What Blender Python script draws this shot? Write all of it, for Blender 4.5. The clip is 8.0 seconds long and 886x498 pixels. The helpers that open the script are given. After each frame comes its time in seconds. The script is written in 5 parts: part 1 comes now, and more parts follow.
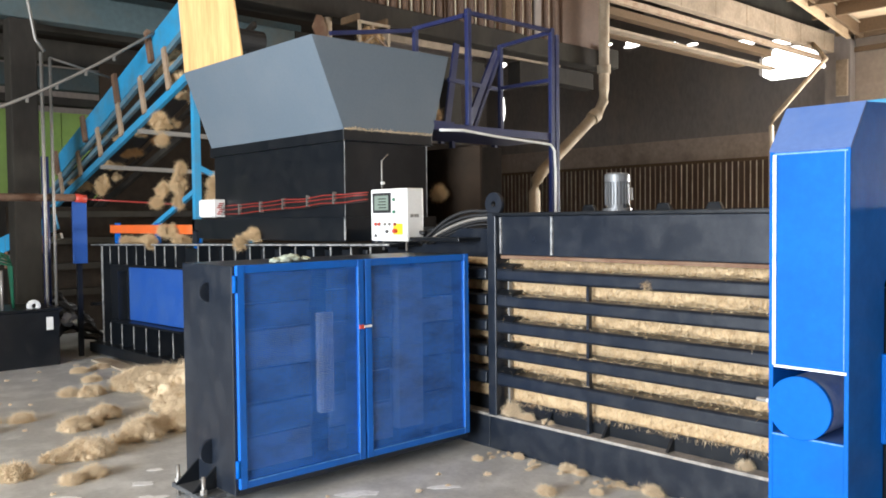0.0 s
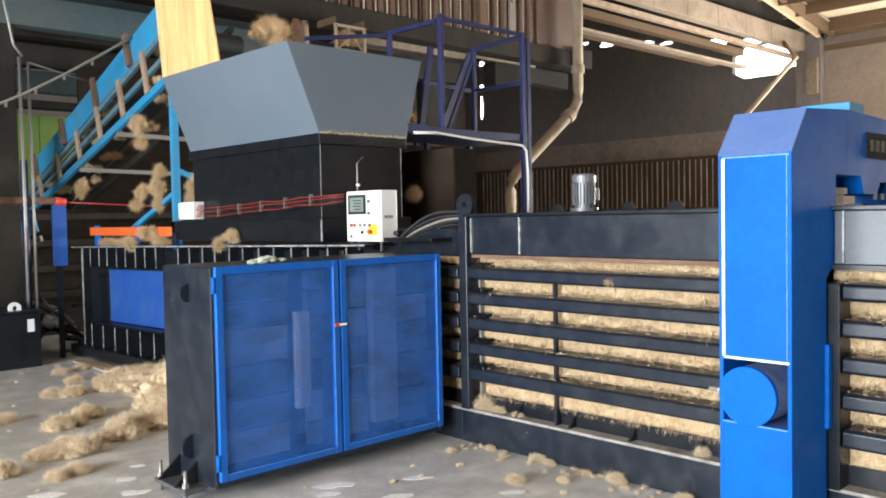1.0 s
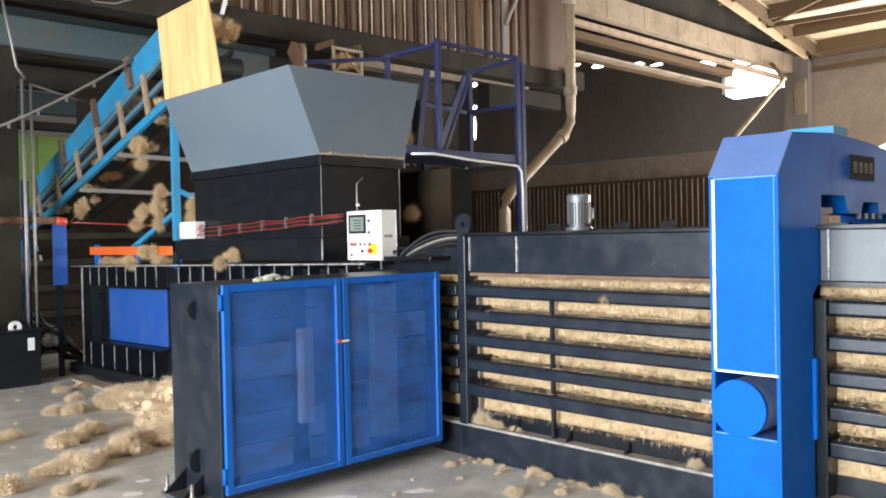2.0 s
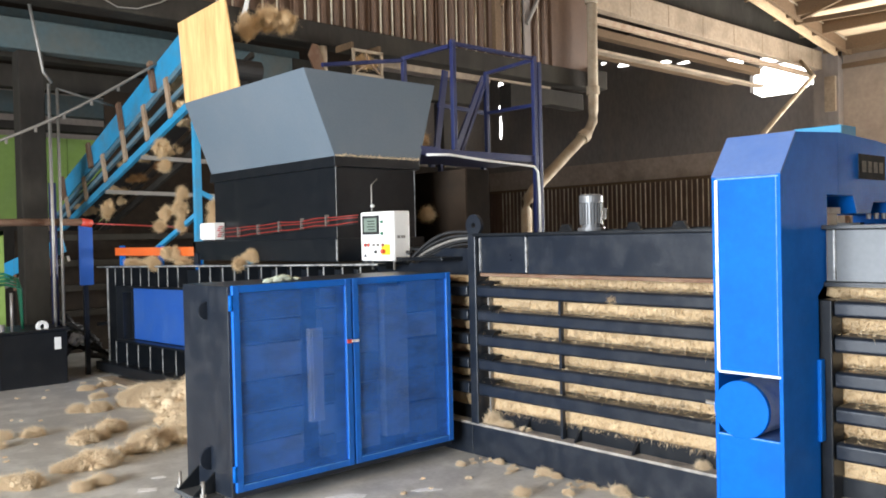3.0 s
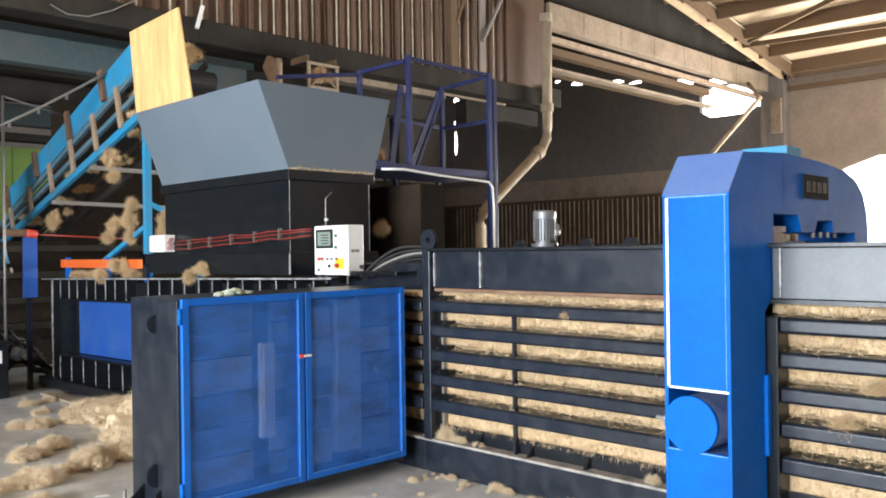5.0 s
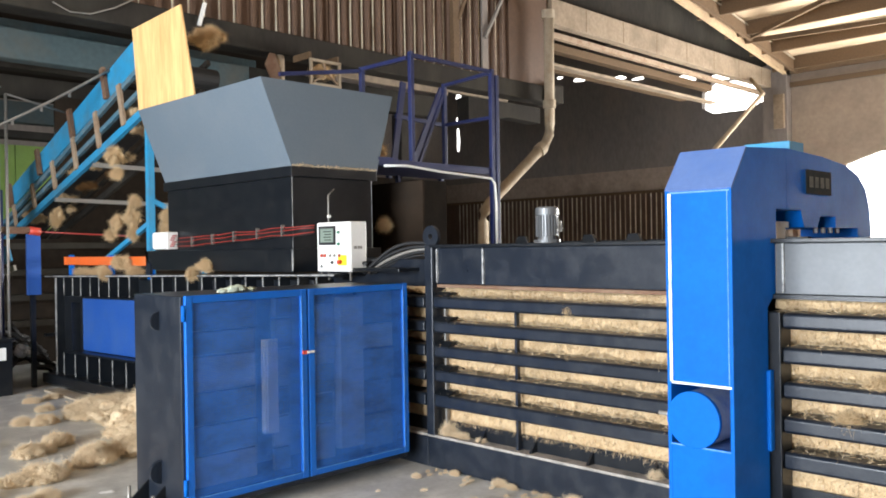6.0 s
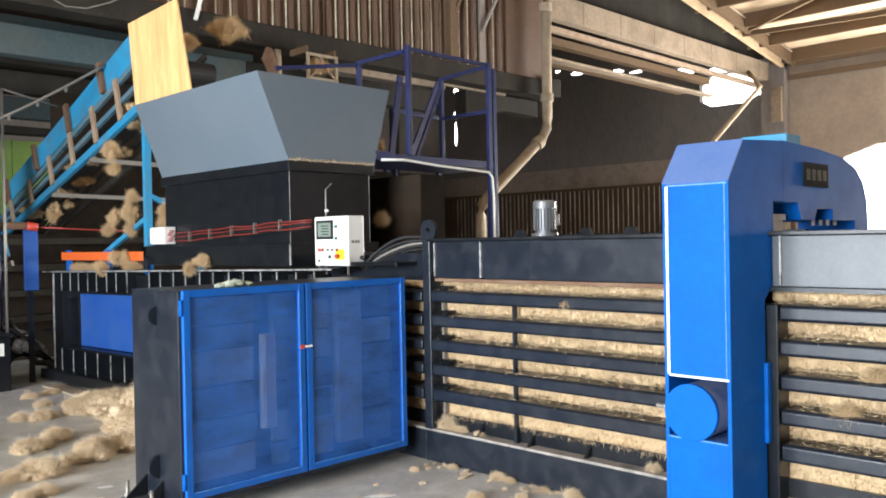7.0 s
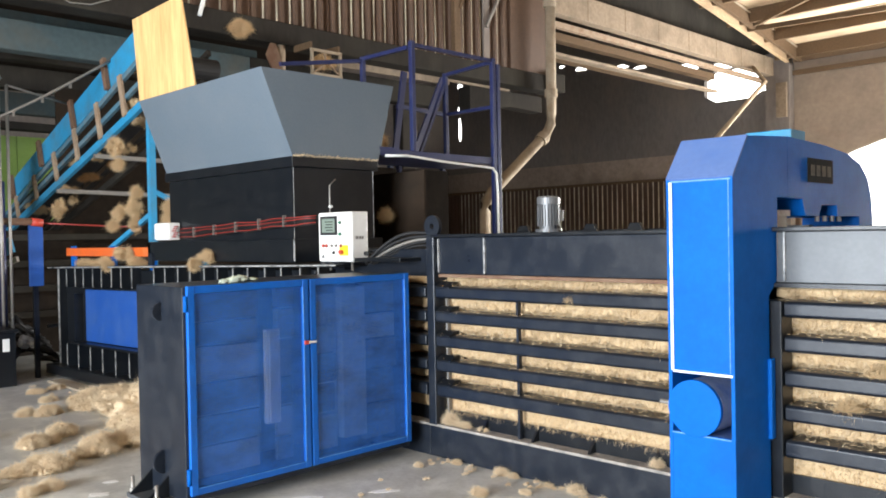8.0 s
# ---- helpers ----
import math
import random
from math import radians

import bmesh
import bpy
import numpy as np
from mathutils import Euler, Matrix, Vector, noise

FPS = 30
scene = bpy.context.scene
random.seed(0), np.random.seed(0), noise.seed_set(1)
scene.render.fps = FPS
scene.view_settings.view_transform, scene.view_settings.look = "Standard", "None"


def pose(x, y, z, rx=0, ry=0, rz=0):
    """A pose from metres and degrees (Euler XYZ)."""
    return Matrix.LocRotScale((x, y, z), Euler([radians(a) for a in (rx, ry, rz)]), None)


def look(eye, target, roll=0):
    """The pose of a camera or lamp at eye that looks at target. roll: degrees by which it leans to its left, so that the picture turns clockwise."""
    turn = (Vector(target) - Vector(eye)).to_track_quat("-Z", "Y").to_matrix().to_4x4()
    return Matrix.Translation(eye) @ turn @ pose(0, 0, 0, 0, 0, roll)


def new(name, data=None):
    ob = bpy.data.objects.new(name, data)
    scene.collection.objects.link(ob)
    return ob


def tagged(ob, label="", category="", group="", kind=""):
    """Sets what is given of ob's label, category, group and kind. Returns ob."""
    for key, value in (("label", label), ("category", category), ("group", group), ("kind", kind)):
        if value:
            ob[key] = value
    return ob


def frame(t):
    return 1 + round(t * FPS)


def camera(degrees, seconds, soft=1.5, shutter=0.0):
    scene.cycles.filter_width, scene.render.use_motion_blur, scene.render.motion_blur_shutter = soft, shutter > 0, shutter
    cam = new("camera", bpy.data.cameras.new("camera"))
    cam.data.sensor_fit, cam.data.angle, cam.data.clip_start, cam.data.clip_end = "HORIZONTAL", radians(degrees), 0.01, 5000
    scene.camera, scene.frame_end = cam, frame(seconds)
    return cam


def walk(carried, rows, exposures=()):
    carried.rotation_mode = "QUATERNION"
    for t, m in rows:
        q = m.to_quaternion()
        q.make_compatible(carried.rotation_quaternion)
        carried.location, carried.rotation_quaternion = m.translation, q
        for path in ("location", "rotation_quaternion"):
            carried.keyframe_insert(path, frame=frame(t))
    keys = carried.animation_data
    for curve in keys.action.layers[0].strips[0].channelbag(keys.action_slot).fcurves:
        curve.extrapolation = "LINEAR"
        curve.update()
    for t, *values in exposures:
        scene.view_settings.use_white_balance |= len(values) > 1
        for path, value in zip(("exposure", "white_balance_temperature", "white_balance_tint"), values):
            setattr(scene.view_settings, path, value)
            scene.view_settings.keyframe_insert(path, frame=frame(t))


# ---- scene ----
cam = camera(56.3, 8.0, soft=1.8)
PATH = [
    (0, (0.243, 0.114, 1.699), (1.591, 1.59, 1.625), -0.6),
    (0.5, (0.247, 0.002, 1.695), (1.604, 1.469, 1.598), -0.6),
    (1, (0.147, -0.092, 1.722), (1.527, 1.354, 1.642), -1.1),
    (1.5, (-0.057, -0.113, 1.72), (1.347, 1.31, 1.674), -1.2),
    (1.7, (-0.042, -0.130, 1.721), (1.362, 1.295, 1.680), -1.2),
    (2.8, (0.074, -0.300, 1.727), (1.4225, 1.176, 1.698), -1.3),
    (3, (0.077, -0.304, 1.727), (1.419, 1.178, 1.694), -1.3),
    (3.5, (0.075, -0.302, 1.717), (1.447, 1.153, 1.687), -1.4),
    (4, (0.079, -0.291, 1.724), (1.496, 1.12, 1.708), -0.9),
    (4.5, (0.085, -0.297, 1.728), (1.508, 1.108, 1.725), -0.7),
    (4.7, (0.084, -0.298, 1.728), (1.507, 1.107, 1.729), -0.75),
    (5.8, (0.078, -0.302, 1.723), (1.496, 1.107, 1.719), -0.9),
    (6, (0.077, -0.303, 1.723), (1.495, 1.107, 1.716), -0.9),
    (6.5, (0.078, -0.309, 1.724), (1.495, 1.101, 1.71), -1.0),
    (7, (0.081, -0.305, 1.72), (1.502, 1.102, 1.699), -1.1),
    (7.5, (0.079, -0.307, 1.715), (1.503, 1.097, 1.69), -1.1),
    (8, (0.079, -0.309, 1.721), (1.493, 1.105, 1.69), -1.1),
]
walk(cam, [(t, look(eye, target, roll)) for t, eye, target, roll in PATH])

# ---- light ----
world = bpy.data.worlds.new("sky")
scene.world = world
world.use_nodes = True
wn = world.node_tree.nodes
sky = wn.new("ShaderNodeTexSky")
sky.sky_type, sky.sun_disc = "NISHITA", False
sky.sun_elevation, sky.sun_rotation = radians(48), radians(250)
wn["Background"].inputs["Strength"].default_value = 0.12
world.node_tree.links.new(sky.outputs["Color"], wn["Background"].inputs["Color"])


def area(name, where, target, sx, sy, watts, colour):
    d = bpy.data.lights.new(name, "AREA")
    d.shape, d.size, d.size_y, d.energy, d.color = "RECTANGLE", sx, sy, watts, colour
    ob = new(name, d)
    ob.matrix_world = look(where, target)
    return ob


sun = new("sun", bpy.data.lights.new("sun", "SUN"))
sun.data.energy, sun.data.angle, sun.data.color = 3.0, radians(0.6), (1.0, 0.94, 0.84)
sun.matrix_world = look((-20, -8, 24), (0, 0, 0))
# the sky's light in the open side of the shed and in the far doorway
area("daylight_open_side", (-9.6, 1.85, 2.3), (0.0, 1.95, 2.3), 8.5, 4.2, 4080, (0.91, 0.98, 1.06))
# weak fill lamp in an added opening behind the camera
area("fill_behind_camera", (2.5, -9.6, 1.8), (2.5, 0.0, 1.8), 4.8, 3.2, 20, (0.95, 0.98, 1.0))
area("daylight_doorway", (24.2, 3.8, 2.1), (15.0, 3.8, 3.2), 7.0, 3.8, 3900, (1.0, 0.985, 0.96))
scene.view_settings.exposure = 0.0

# ---- materials ----


def material(name, base, rough=0.5, metal=0.0, grain=30.0, vary=0.15, bump=0.1, stain=None, stain_amount=0.3, stain_scale=2.0, rough_vary=0.1, coat=0.0, stretch=None, per_object=0.0, sheen=0.5):
    m = bpy.data.materials.new(name)
    m.use_nodes = True
    n, l = m.node_tree.nodes, m.node_tree.links
    b = n["Principled BSDF"]
    geo = n.new("ShaderNodeNewGeometry")
    mp = n.new("ShaderNodeMapping")
    l.new(geo.outputs["Position"], mp.inputs["Vector"])
    if stretch:
        mp.inputs["Scale"].default_value = stretch
    fine = n.new("ShaderNodeTexNoise")
    fine.inputs["Scale"].default_value, fine.inputs["Detail"].default_value = grain, 6.0
    l.new(mp.outputs["Vector"], fine.inputs["Vector"])
    wide = n.new("ShaderNodeTexNoise")
    wide.inputs["Scale"].default_value, wide.inputs["Detail"].default_value, wide.inputs["Roughness"].default_value = stain_scale, 5.0, 0.65
    l.new(mp.outputs["Vector"], wide.inputs["Vector"])
    ramp = n.new("ShaderNodeMix")
    ramp.data_type = "RGBA"
    ramp.inputs["A"].default_value = (*[c * (1 - vary) for c in base], 1)
    ramp.inputs["B"].default_value = (*[min(1, c * (1 + vary)) for c in base], 1)
    l.new(fine.outputs["Fac"], ramp.inputs["Factor"])
    colour = ramp.outputs["Result"]
    if stain:
        fit = n.new("ShaderNodeMapRange")
        fit.inputs["From Min"].default_value, fit.inputs["From Max"].default_value = 0.45, 0.72
        fit.inputs["To Max"].default_value = stain_amount
        l.new(wide.outputs["Fac"], fit.inputs["Value"])
        dirt = n.new("ShaderNodeMix")
        dirt.data_type = "RGBA"
        dirt.inputs["B"].default_value = (*stain, 1)
        l.new(fit.outputs["Result"], dirt.inputs["Factor"])
        l.new(colour, dirt.inputs["A"])
        colour = dirt.outputs["Result"]
    if per_object:
        info = n.new("ShaderNodeObjectInfo")
        hsv = n.new("ShaderNodeHueSaturation")
        rng = n.new("ShaderNodeMapRange")
        rng.inputs["To Min"].default_value, rng.inputs["To Max"].default_value = 1 - per_object, 1 + per_object
        l.new(info.outputs["Random"], rng.inputs["Value"])
        l.new(rng.outputs["Result"], hsv.inputs["Value"])
        l.new(colour, hsv.inputs["Color"])
        colour = hsv.outputs["Color"]
    l.new(colour, b.inputs["Base Color"])
    rr = n.new("ShaderNodeMapRange")
    rr.inputs["To Min"].default_value, rr.inputs["To Max"].default_value = max(0.03, rough - rough_vary), min(1, rough + rough_vary)
    l.new(wide.outputs["Fac"], rr.inputs["Value"])
    l.new(rr.outputs["Result"], b.inputs["Roughness"])
    b.inputs["Metallic"].default_value = metal
    b.inputs["Coat Weight"].default_value = coat
    b.inputs["Specular IOR Level"].default_value = sheen
    if bump:
        bp = n.new("ShaderNodeBump")
        bp.inputs["Strength"].default_value, bp.inputs["Distance"].default_value = bump, 0.01
        l.new(fine.outputs["Fac"], bp.inputs["Height"])
        l.new(bp.outputs["Normal"], b.inputs["Normal"])
    return m


def perforated(name, base, rough, pitch, hole):
    """A painted sheet with rows of small round holes."""
    m = material(name, base, rough, 0.2, 25, 0.2, 0.0, (0.012, 0.05, 0.19), 0.75, 5.0, stretch=(0.7, 1, 1.6))
    n, l = m.node_tree.nodes, m.node_tree.links
    geo = n.new("ShaderNodeNewGeometry")
    sep = n.new("ShaderNodeSeparateXYZ")
    l.new(geo.outputs["Position"], sep.inputs[0])
    waves = []
    for axis in ("X", "Z"):
        a = n.new("ShaderNodeMath")
        a.operation = "MULTIPLY"
        a.inputs[1].default_value = 2 * math.pi / pitch
        l.new(sep.outputs[axis], a.inputs[0])
        s = n.new("ShaderNodeMath")
        s.operation = "SINE"
        l.new(a.outputs[0], s.inputs[0])
        waves.append(s)
    add = n.new("ShaderNodeMath")
    add.operation = "ADD"
    l.new(waves[0].outputs[0], add.inputs[0])
    l.new(waves[1].outputs[0], add.inputs[1])
    cut = n.new("ShaderNodeMath")
    cut.operation = "LESS_THAN"
    cut.inputs[1].default_value = hole
    l.new(add.outputs[0], cut.inputs[0])
    l.new(cut.outputs[0], n["Principled BSDF"].inputs["Alpha"])
    return m


def glowing(name, colour, strength):
    m = bpy.data.materials.new(name)
    m.use_nodes = True
    b = m.node_tree.nodes["Principled BSDF"]
    b.inputs["Base Color"].default_value = (*colour, 1)
    b.inputs["Emission Color"].default_value = (*colour, 1)
    b.inputs["Emission Strength"].default_value = strength
    return m


BLACK = material("black_machine_paint", (0.006, 0.008, 0.011), 0.33, 0.0, 60, 0.3, 0.06, (0.04, 0.038, 0.036), 0.2, 6.0)
NAVY = material("dark_slate_machine_paint", (0.010, 0.014, 0.022), 0.34, 0.0, 60, 0.25, 0.06, (0.07, 0.072, 0.075), 0.22, 7.0, rough_vary=0.15)
GREY_SHEET = material("dull_grey_sheet", (0.10, 0.106, 0.112), 0.42, 0.3, 40, 0.15, 0.04, (0.07, 0.07, 0.07), 0.5, 1.5)
# welded and worn edges, with their broken glints put into the colour
EDGE = material("weld_edge_glint", (0.46, 0.46, 0.45), 0.5, 0.2, 80, 0.4, 0.2, (0.02, 0.022, 0.026), 1.0, 9.0)
SLATE = material("slate_grey_paint", (0.125, 0.158, 0.19), 0.5, 0.0, 50, 0.08, 0.03, (0.18, 0.20, 0.22), 0.4, 0.9, sheen=0.15)
BLUE = material("bright_blue_paint", (0.002, 0.112, 0.46), 0.5, 0.0, 30, 0.12, 0.06, (0.005, 0.085, 0.33), 0.7, 3.4, rough_vary=0.15, sheen=0.1)
GUARD_BLUE = material("blue_guard_frame_paint", (0.004, 0.12, 0.50), 0.38, 0.0, 30, 0.1, 0.05, (0.02, 0.09, 0.30), 0.5, 4.0)
PANEL_BLUE = material("matt_blue_panel_paint", (0.015, 0.08, 0.34), 0.5, 0.0, 30, 0.12, 0.03, (0.05, 0.12, 0.32), 0.5, 2.0)
DEEP = material("violet_blue_rail_paint", (0.010, 0.017, 0.078), 0.4, 0.0, 40, 0.15, 0.04, (0.05, 0.06, 0.14), 0.4, 3.0)
MESH = perforated("blue_perforated_sheet", (0.045, 0.205, 0.68), 0.5, 0.011, 0.10)
CYAN = material("sky_blue_conveyor_paint", (0.025, 0.27, 0.50), 0.5, 0.0, 40, 0.15, 0.05, (0.10, 0.16, 0.18), 0.6, 2.5)
PLATE = material("dull_dark_plate", (0.022, 0.024, 0.024), 0.8, 0.0, 40, 0.3, 0.1, (0.05, 0.045, 0.035), 0.5, 12.0, sheen=0.1)
# greyed copy of the blue paint: dust and the light caught, in one colour
GREYED_BLUE = material("greyed_blue_paint", (0.10, 0.165, 0.36), 0.8, 0.0, 40, 0.12, 0.05, (0.06, 0.13, 0.35), 0.6, 5.0, sheen=0.1)
BARREL = material("scuffed_grey_barrel", (0.36, 0.41, 0.52), 0.45, 0.1, 40, 0.25, 0.08, (0.04, 0.14, 0.42), 0.7, 4.0)
WORN = material("worn_plate_lettering", (0.10, 0.085, 0.06), 0.7, 0.0, 60, 0.5, 0.1, (0.03, 0.03, 0.03), 1.0, 30.0)
RUST = material("rusty_brown_steel", (0.16, 0.085, 0.05), 0.8, 0.1, 50, 0.4, 0.2, (0.3, 0.22, 0.15), 0.5, 4.0)
ORANGE = material("orange_guard_rail_paint", (0.75, 0.13, 0.02), 0.5, 0.0, 40, 0.15, 0.05, (0.5, 0.2, 0.08), 0.4, 5.0)
PLY = material("pale_plywood", (0.78, 0.50, 0.215), 0.6, 0.0, 14, 0.28, 0.15, (0.50, 0.27, 0.10), 0.75, 3.0, stretch=(1, 3.2, 0.35))
FIBRE = material("golden_coir_fibre", (0.63, 0.465, 0.275), 0.95, 0.0, 160, 0.28, 0.6, (0.54, 0.36, 0.19), 0.4, 9.0, sheen=0.1)
FIBRE_PALE = material("pale_coir_fibre", (0.74, 0.595, 0.405), 0.95, 0.0, 160, 0.25, 0.6, (0.62, 0.46, 0.28), 0.4, 7.0, sheen=0.1)
FIBRE_DARK = material("brown_coir_fibre", (0.34, 0.18, 0.065), 0.95, 0.0, 120, 0.5, 0.9, (0.2, 0.10, 0.04), 0.6, 9.0)
CONCRETE = material("dusty_concrete_floor", (0.44, 0.44, 0.42), 0.58, 0.0, 25, 0.18, 0.25, (0.74, 0.74, 0.71), 0.85, 2.3, rough_vary=0.2)
# grimy concrete; the near-black tone also carries the back bay's shade
BEAM = material("grimy_shade_dark_concrete", (0.03, 0.026, 0.022), 0.85, 0.0, 12, 0.3, 0.3, (0.06, 0.056, 0.043), 0.6, 1.1, stretch=(1, 1, 0.4), sheen=0.08)
PALE_BEAM = material("sooty_whitewashed_beam", (0.27, 0.205, 0.14), 0.85, 0.0, 12, 0.35, 0.25, (0.13, 0.094, 0.06), 0.8, 1.2)
TEAL_BEAM = material("faded_teal_beam", (0.055, 0.085, 0.092), 0.85, 0.0, 12, 0.3, 0.25, (0.10, 0.09, 0.07), 0.8, 0.9)
SHEET = material("brown_corrugated_sheet", (0.105, 0.060, 0.037), 0.5, 0.1, 14, 0.3, 0.1, (0.075, 0.045, 0.03), 0.7, 1.0)
SHEET_DARK = material("sooty_corrugated_sheet", (0.19, 0.165, 0.148), 0.8, 0.0, 10, 0.3, 0.15, (0.28, 0.225, 0.18), 0.6, 0.7, stretch=(1, 1, 0.45), sheen=0.3)
WALL_DARK = material("dark_brown_stained_wall", (0.34, 0.265, 0.21), 0.85, 0.0, 8, 0.3, 0.2, (0.17, 0.13, 0.10), 0.7, 1.2)
RENDERED = material("brown_rendered_wall", (0.28, 0.22, 0.17), 0.9, 0.0, 8, 0.2, 0.2, (0.16, 0.125, 0.10), 0.7, 0.6)
# pale colour for the glints along the sheet crests
CREST_GLINT = material("crest_glint", (0.74, 0.62, 0.48), 0.45, 0.2, 30, 0.5, 0.1, (0.16, 0.10, 0.06), 1.0, 2.2, stretch=(1, 1, 0.5))
LIMEWASH = material("dried_white_residue", (0.88, 0.87, 0.85), 0.8, 0.0, 30, 0.2, 0.1, (0.60, 0.60, 0.58), 0.8, 14.0)
ROOF = material("tan_roof_sheet", (0.60, 0.45, 0.30), 0.8, 0.0, 8, 0.25, 0.15, (0.26, 0.18, 0.11), 0.8, 0.6, stretch=(1, 0.3, 1))
# near-black: the back bay's gloom is put into this colour
ROOF_DARK = material("near_black_sheet", (0.022, 0.017, 0.013), 0.9, 0.0, 8, 0.4, 0.15, (0.045, 0.030, 0.020), 0.7, 0.8, sheen=0.05)
TAN_STEEL = material("tan_painted_steel", (0.52, 0.37, 0.22), 0.7, 0.0, 14, 0.2, 0.15, (0.30, 0.2, 0.12), 0.6, 1.2)
TIMBER = material("dark_roof_timber", (0.13, 0.085, 0.05), 0.85, 0.0, 20, 0.3, 0.2, (0.12, 0.08, 0.05), 0.6, 1.5, sheen=0.15)
PIPE = material("cream_plastic_pipe", (0.40, 0.335, 0.25), 0.8, 0.0, 30, 0.15, 0.1, (0.24, 0.17, 0.11), 0.7, 3.0, sheen=0.15)
WHITE = material("white_painted_metal", (0.80, 0.80, 0.77), 0.4, 0.0, 40, 0.04, 0.02, (0.6, 0.58, 0.52), 0.3, 6.0)
MOTOR = material("silver_motor_casting", (0.20, 0.205, 0.21), 0.45, 0.4, 60, 0.1, 0.05)
SCREEN = material("grey_green_screen", (0.20, 0.25, 0.21), 0.2, 0.0, 20, 0.05, 0.0)
RUBBER = material("black_rubber", (0.012, 0.012, 0.013), 0.6, 0.0, 80, 0.2, 0.1)
RED = material("red_cable_sleeve", (0.55, 0.06, 0.035), 0.5, 0.0, 50, 0.2, 0.05)
RED_DARK = material("dull_red_cable", (0.30, 0.035, 0.025), 0.5, 0.0, 50, 0.2, 0.05)
YELLOW = material("yellow_plastic", (0.75, 0.52, 0.03), 0.45, 0.0, 40, 0.1, 0.02)
GREEN = material("green_painted_pipe", (0.03, 0.20, 0.11), 0.5, 0.0, 40, 0.2, 0.05, (0.08, 0.1, 0.08), 0.4, 5.0)
# weld bead whose white highlight is put into the colour
WELD = material("weld_bead_highlight", (0.80, 0.84, 0.90), 0.4, 0.2, 80, 0.15, 0.3, (0.25, 0.42, 0.72), 0.8, 14.0)
# paler blue for glints painted along edges
SEAM = material("pale_blue_edge_glint", (0.11, 0.29, 0.62), 0.4, 0.0, 60, 0.3, 0.1, (0.004, 0.13, 0.46), 1.0, 14.0)
LIME = material("lime_green_sheet", (0.22, 0.33, 0.075), 0.6, 0.0, 12, 0.15, 0.08, (0.2, 0.28, 0.1), 0.5, 1.5)
GALV = material("galvanised_tube", (0.30, 0.285, 0.26), 0.45, 0.5, 50, 0.2, 0.08, (0.25, 0.2, 0.16), 0.5, 4.0)
INNER_DARK = material("grey_inner_steel", (0.20, 0.225, 0.27), 0.6, 0.0, 40, 0.2, 0.05, (0.08, 0.09, 0.11), 0.6, 5.0)
INNER = material("pale_grey_inner_steel", (0.42, 0.46, 0.52), 0.6, 0.0, 40, 0.15, 0.05)
CLOTH = material("pale_green_rag", (0.45, 0.50, 0.40), 0.9, 0.0, 60, 0.3, 0.4)
DUST = material("fibre_dusted_ledge", (0.34, 0.31, 0.275), 0.95, 0.0, 60, 0.3, 0.3, (0.12, 0.115, 0.11), 0.8, 9.0, sheen=0.1)
FADED = material("faded_teal_rail_paint", (0.075, 0.17, 0.23), 0.7, 0.0, 30, 0.3, 0.1, (0.22, 0.19, 0.15), 0.7, 5.0, sheen=0.2)
WEATHERED = material("weathered_tan_timber", (0.34, 0.25, 0.17), 0.85, 0.0, 30, 0.3, 0.2, (0.20, 0.10, 0.05), 0.7, 6.0)
DAY = glowing("open_daylight", (1.0, 0.98, 0.95), 6.0)

# ---- building blocks ----
PLACE = {}


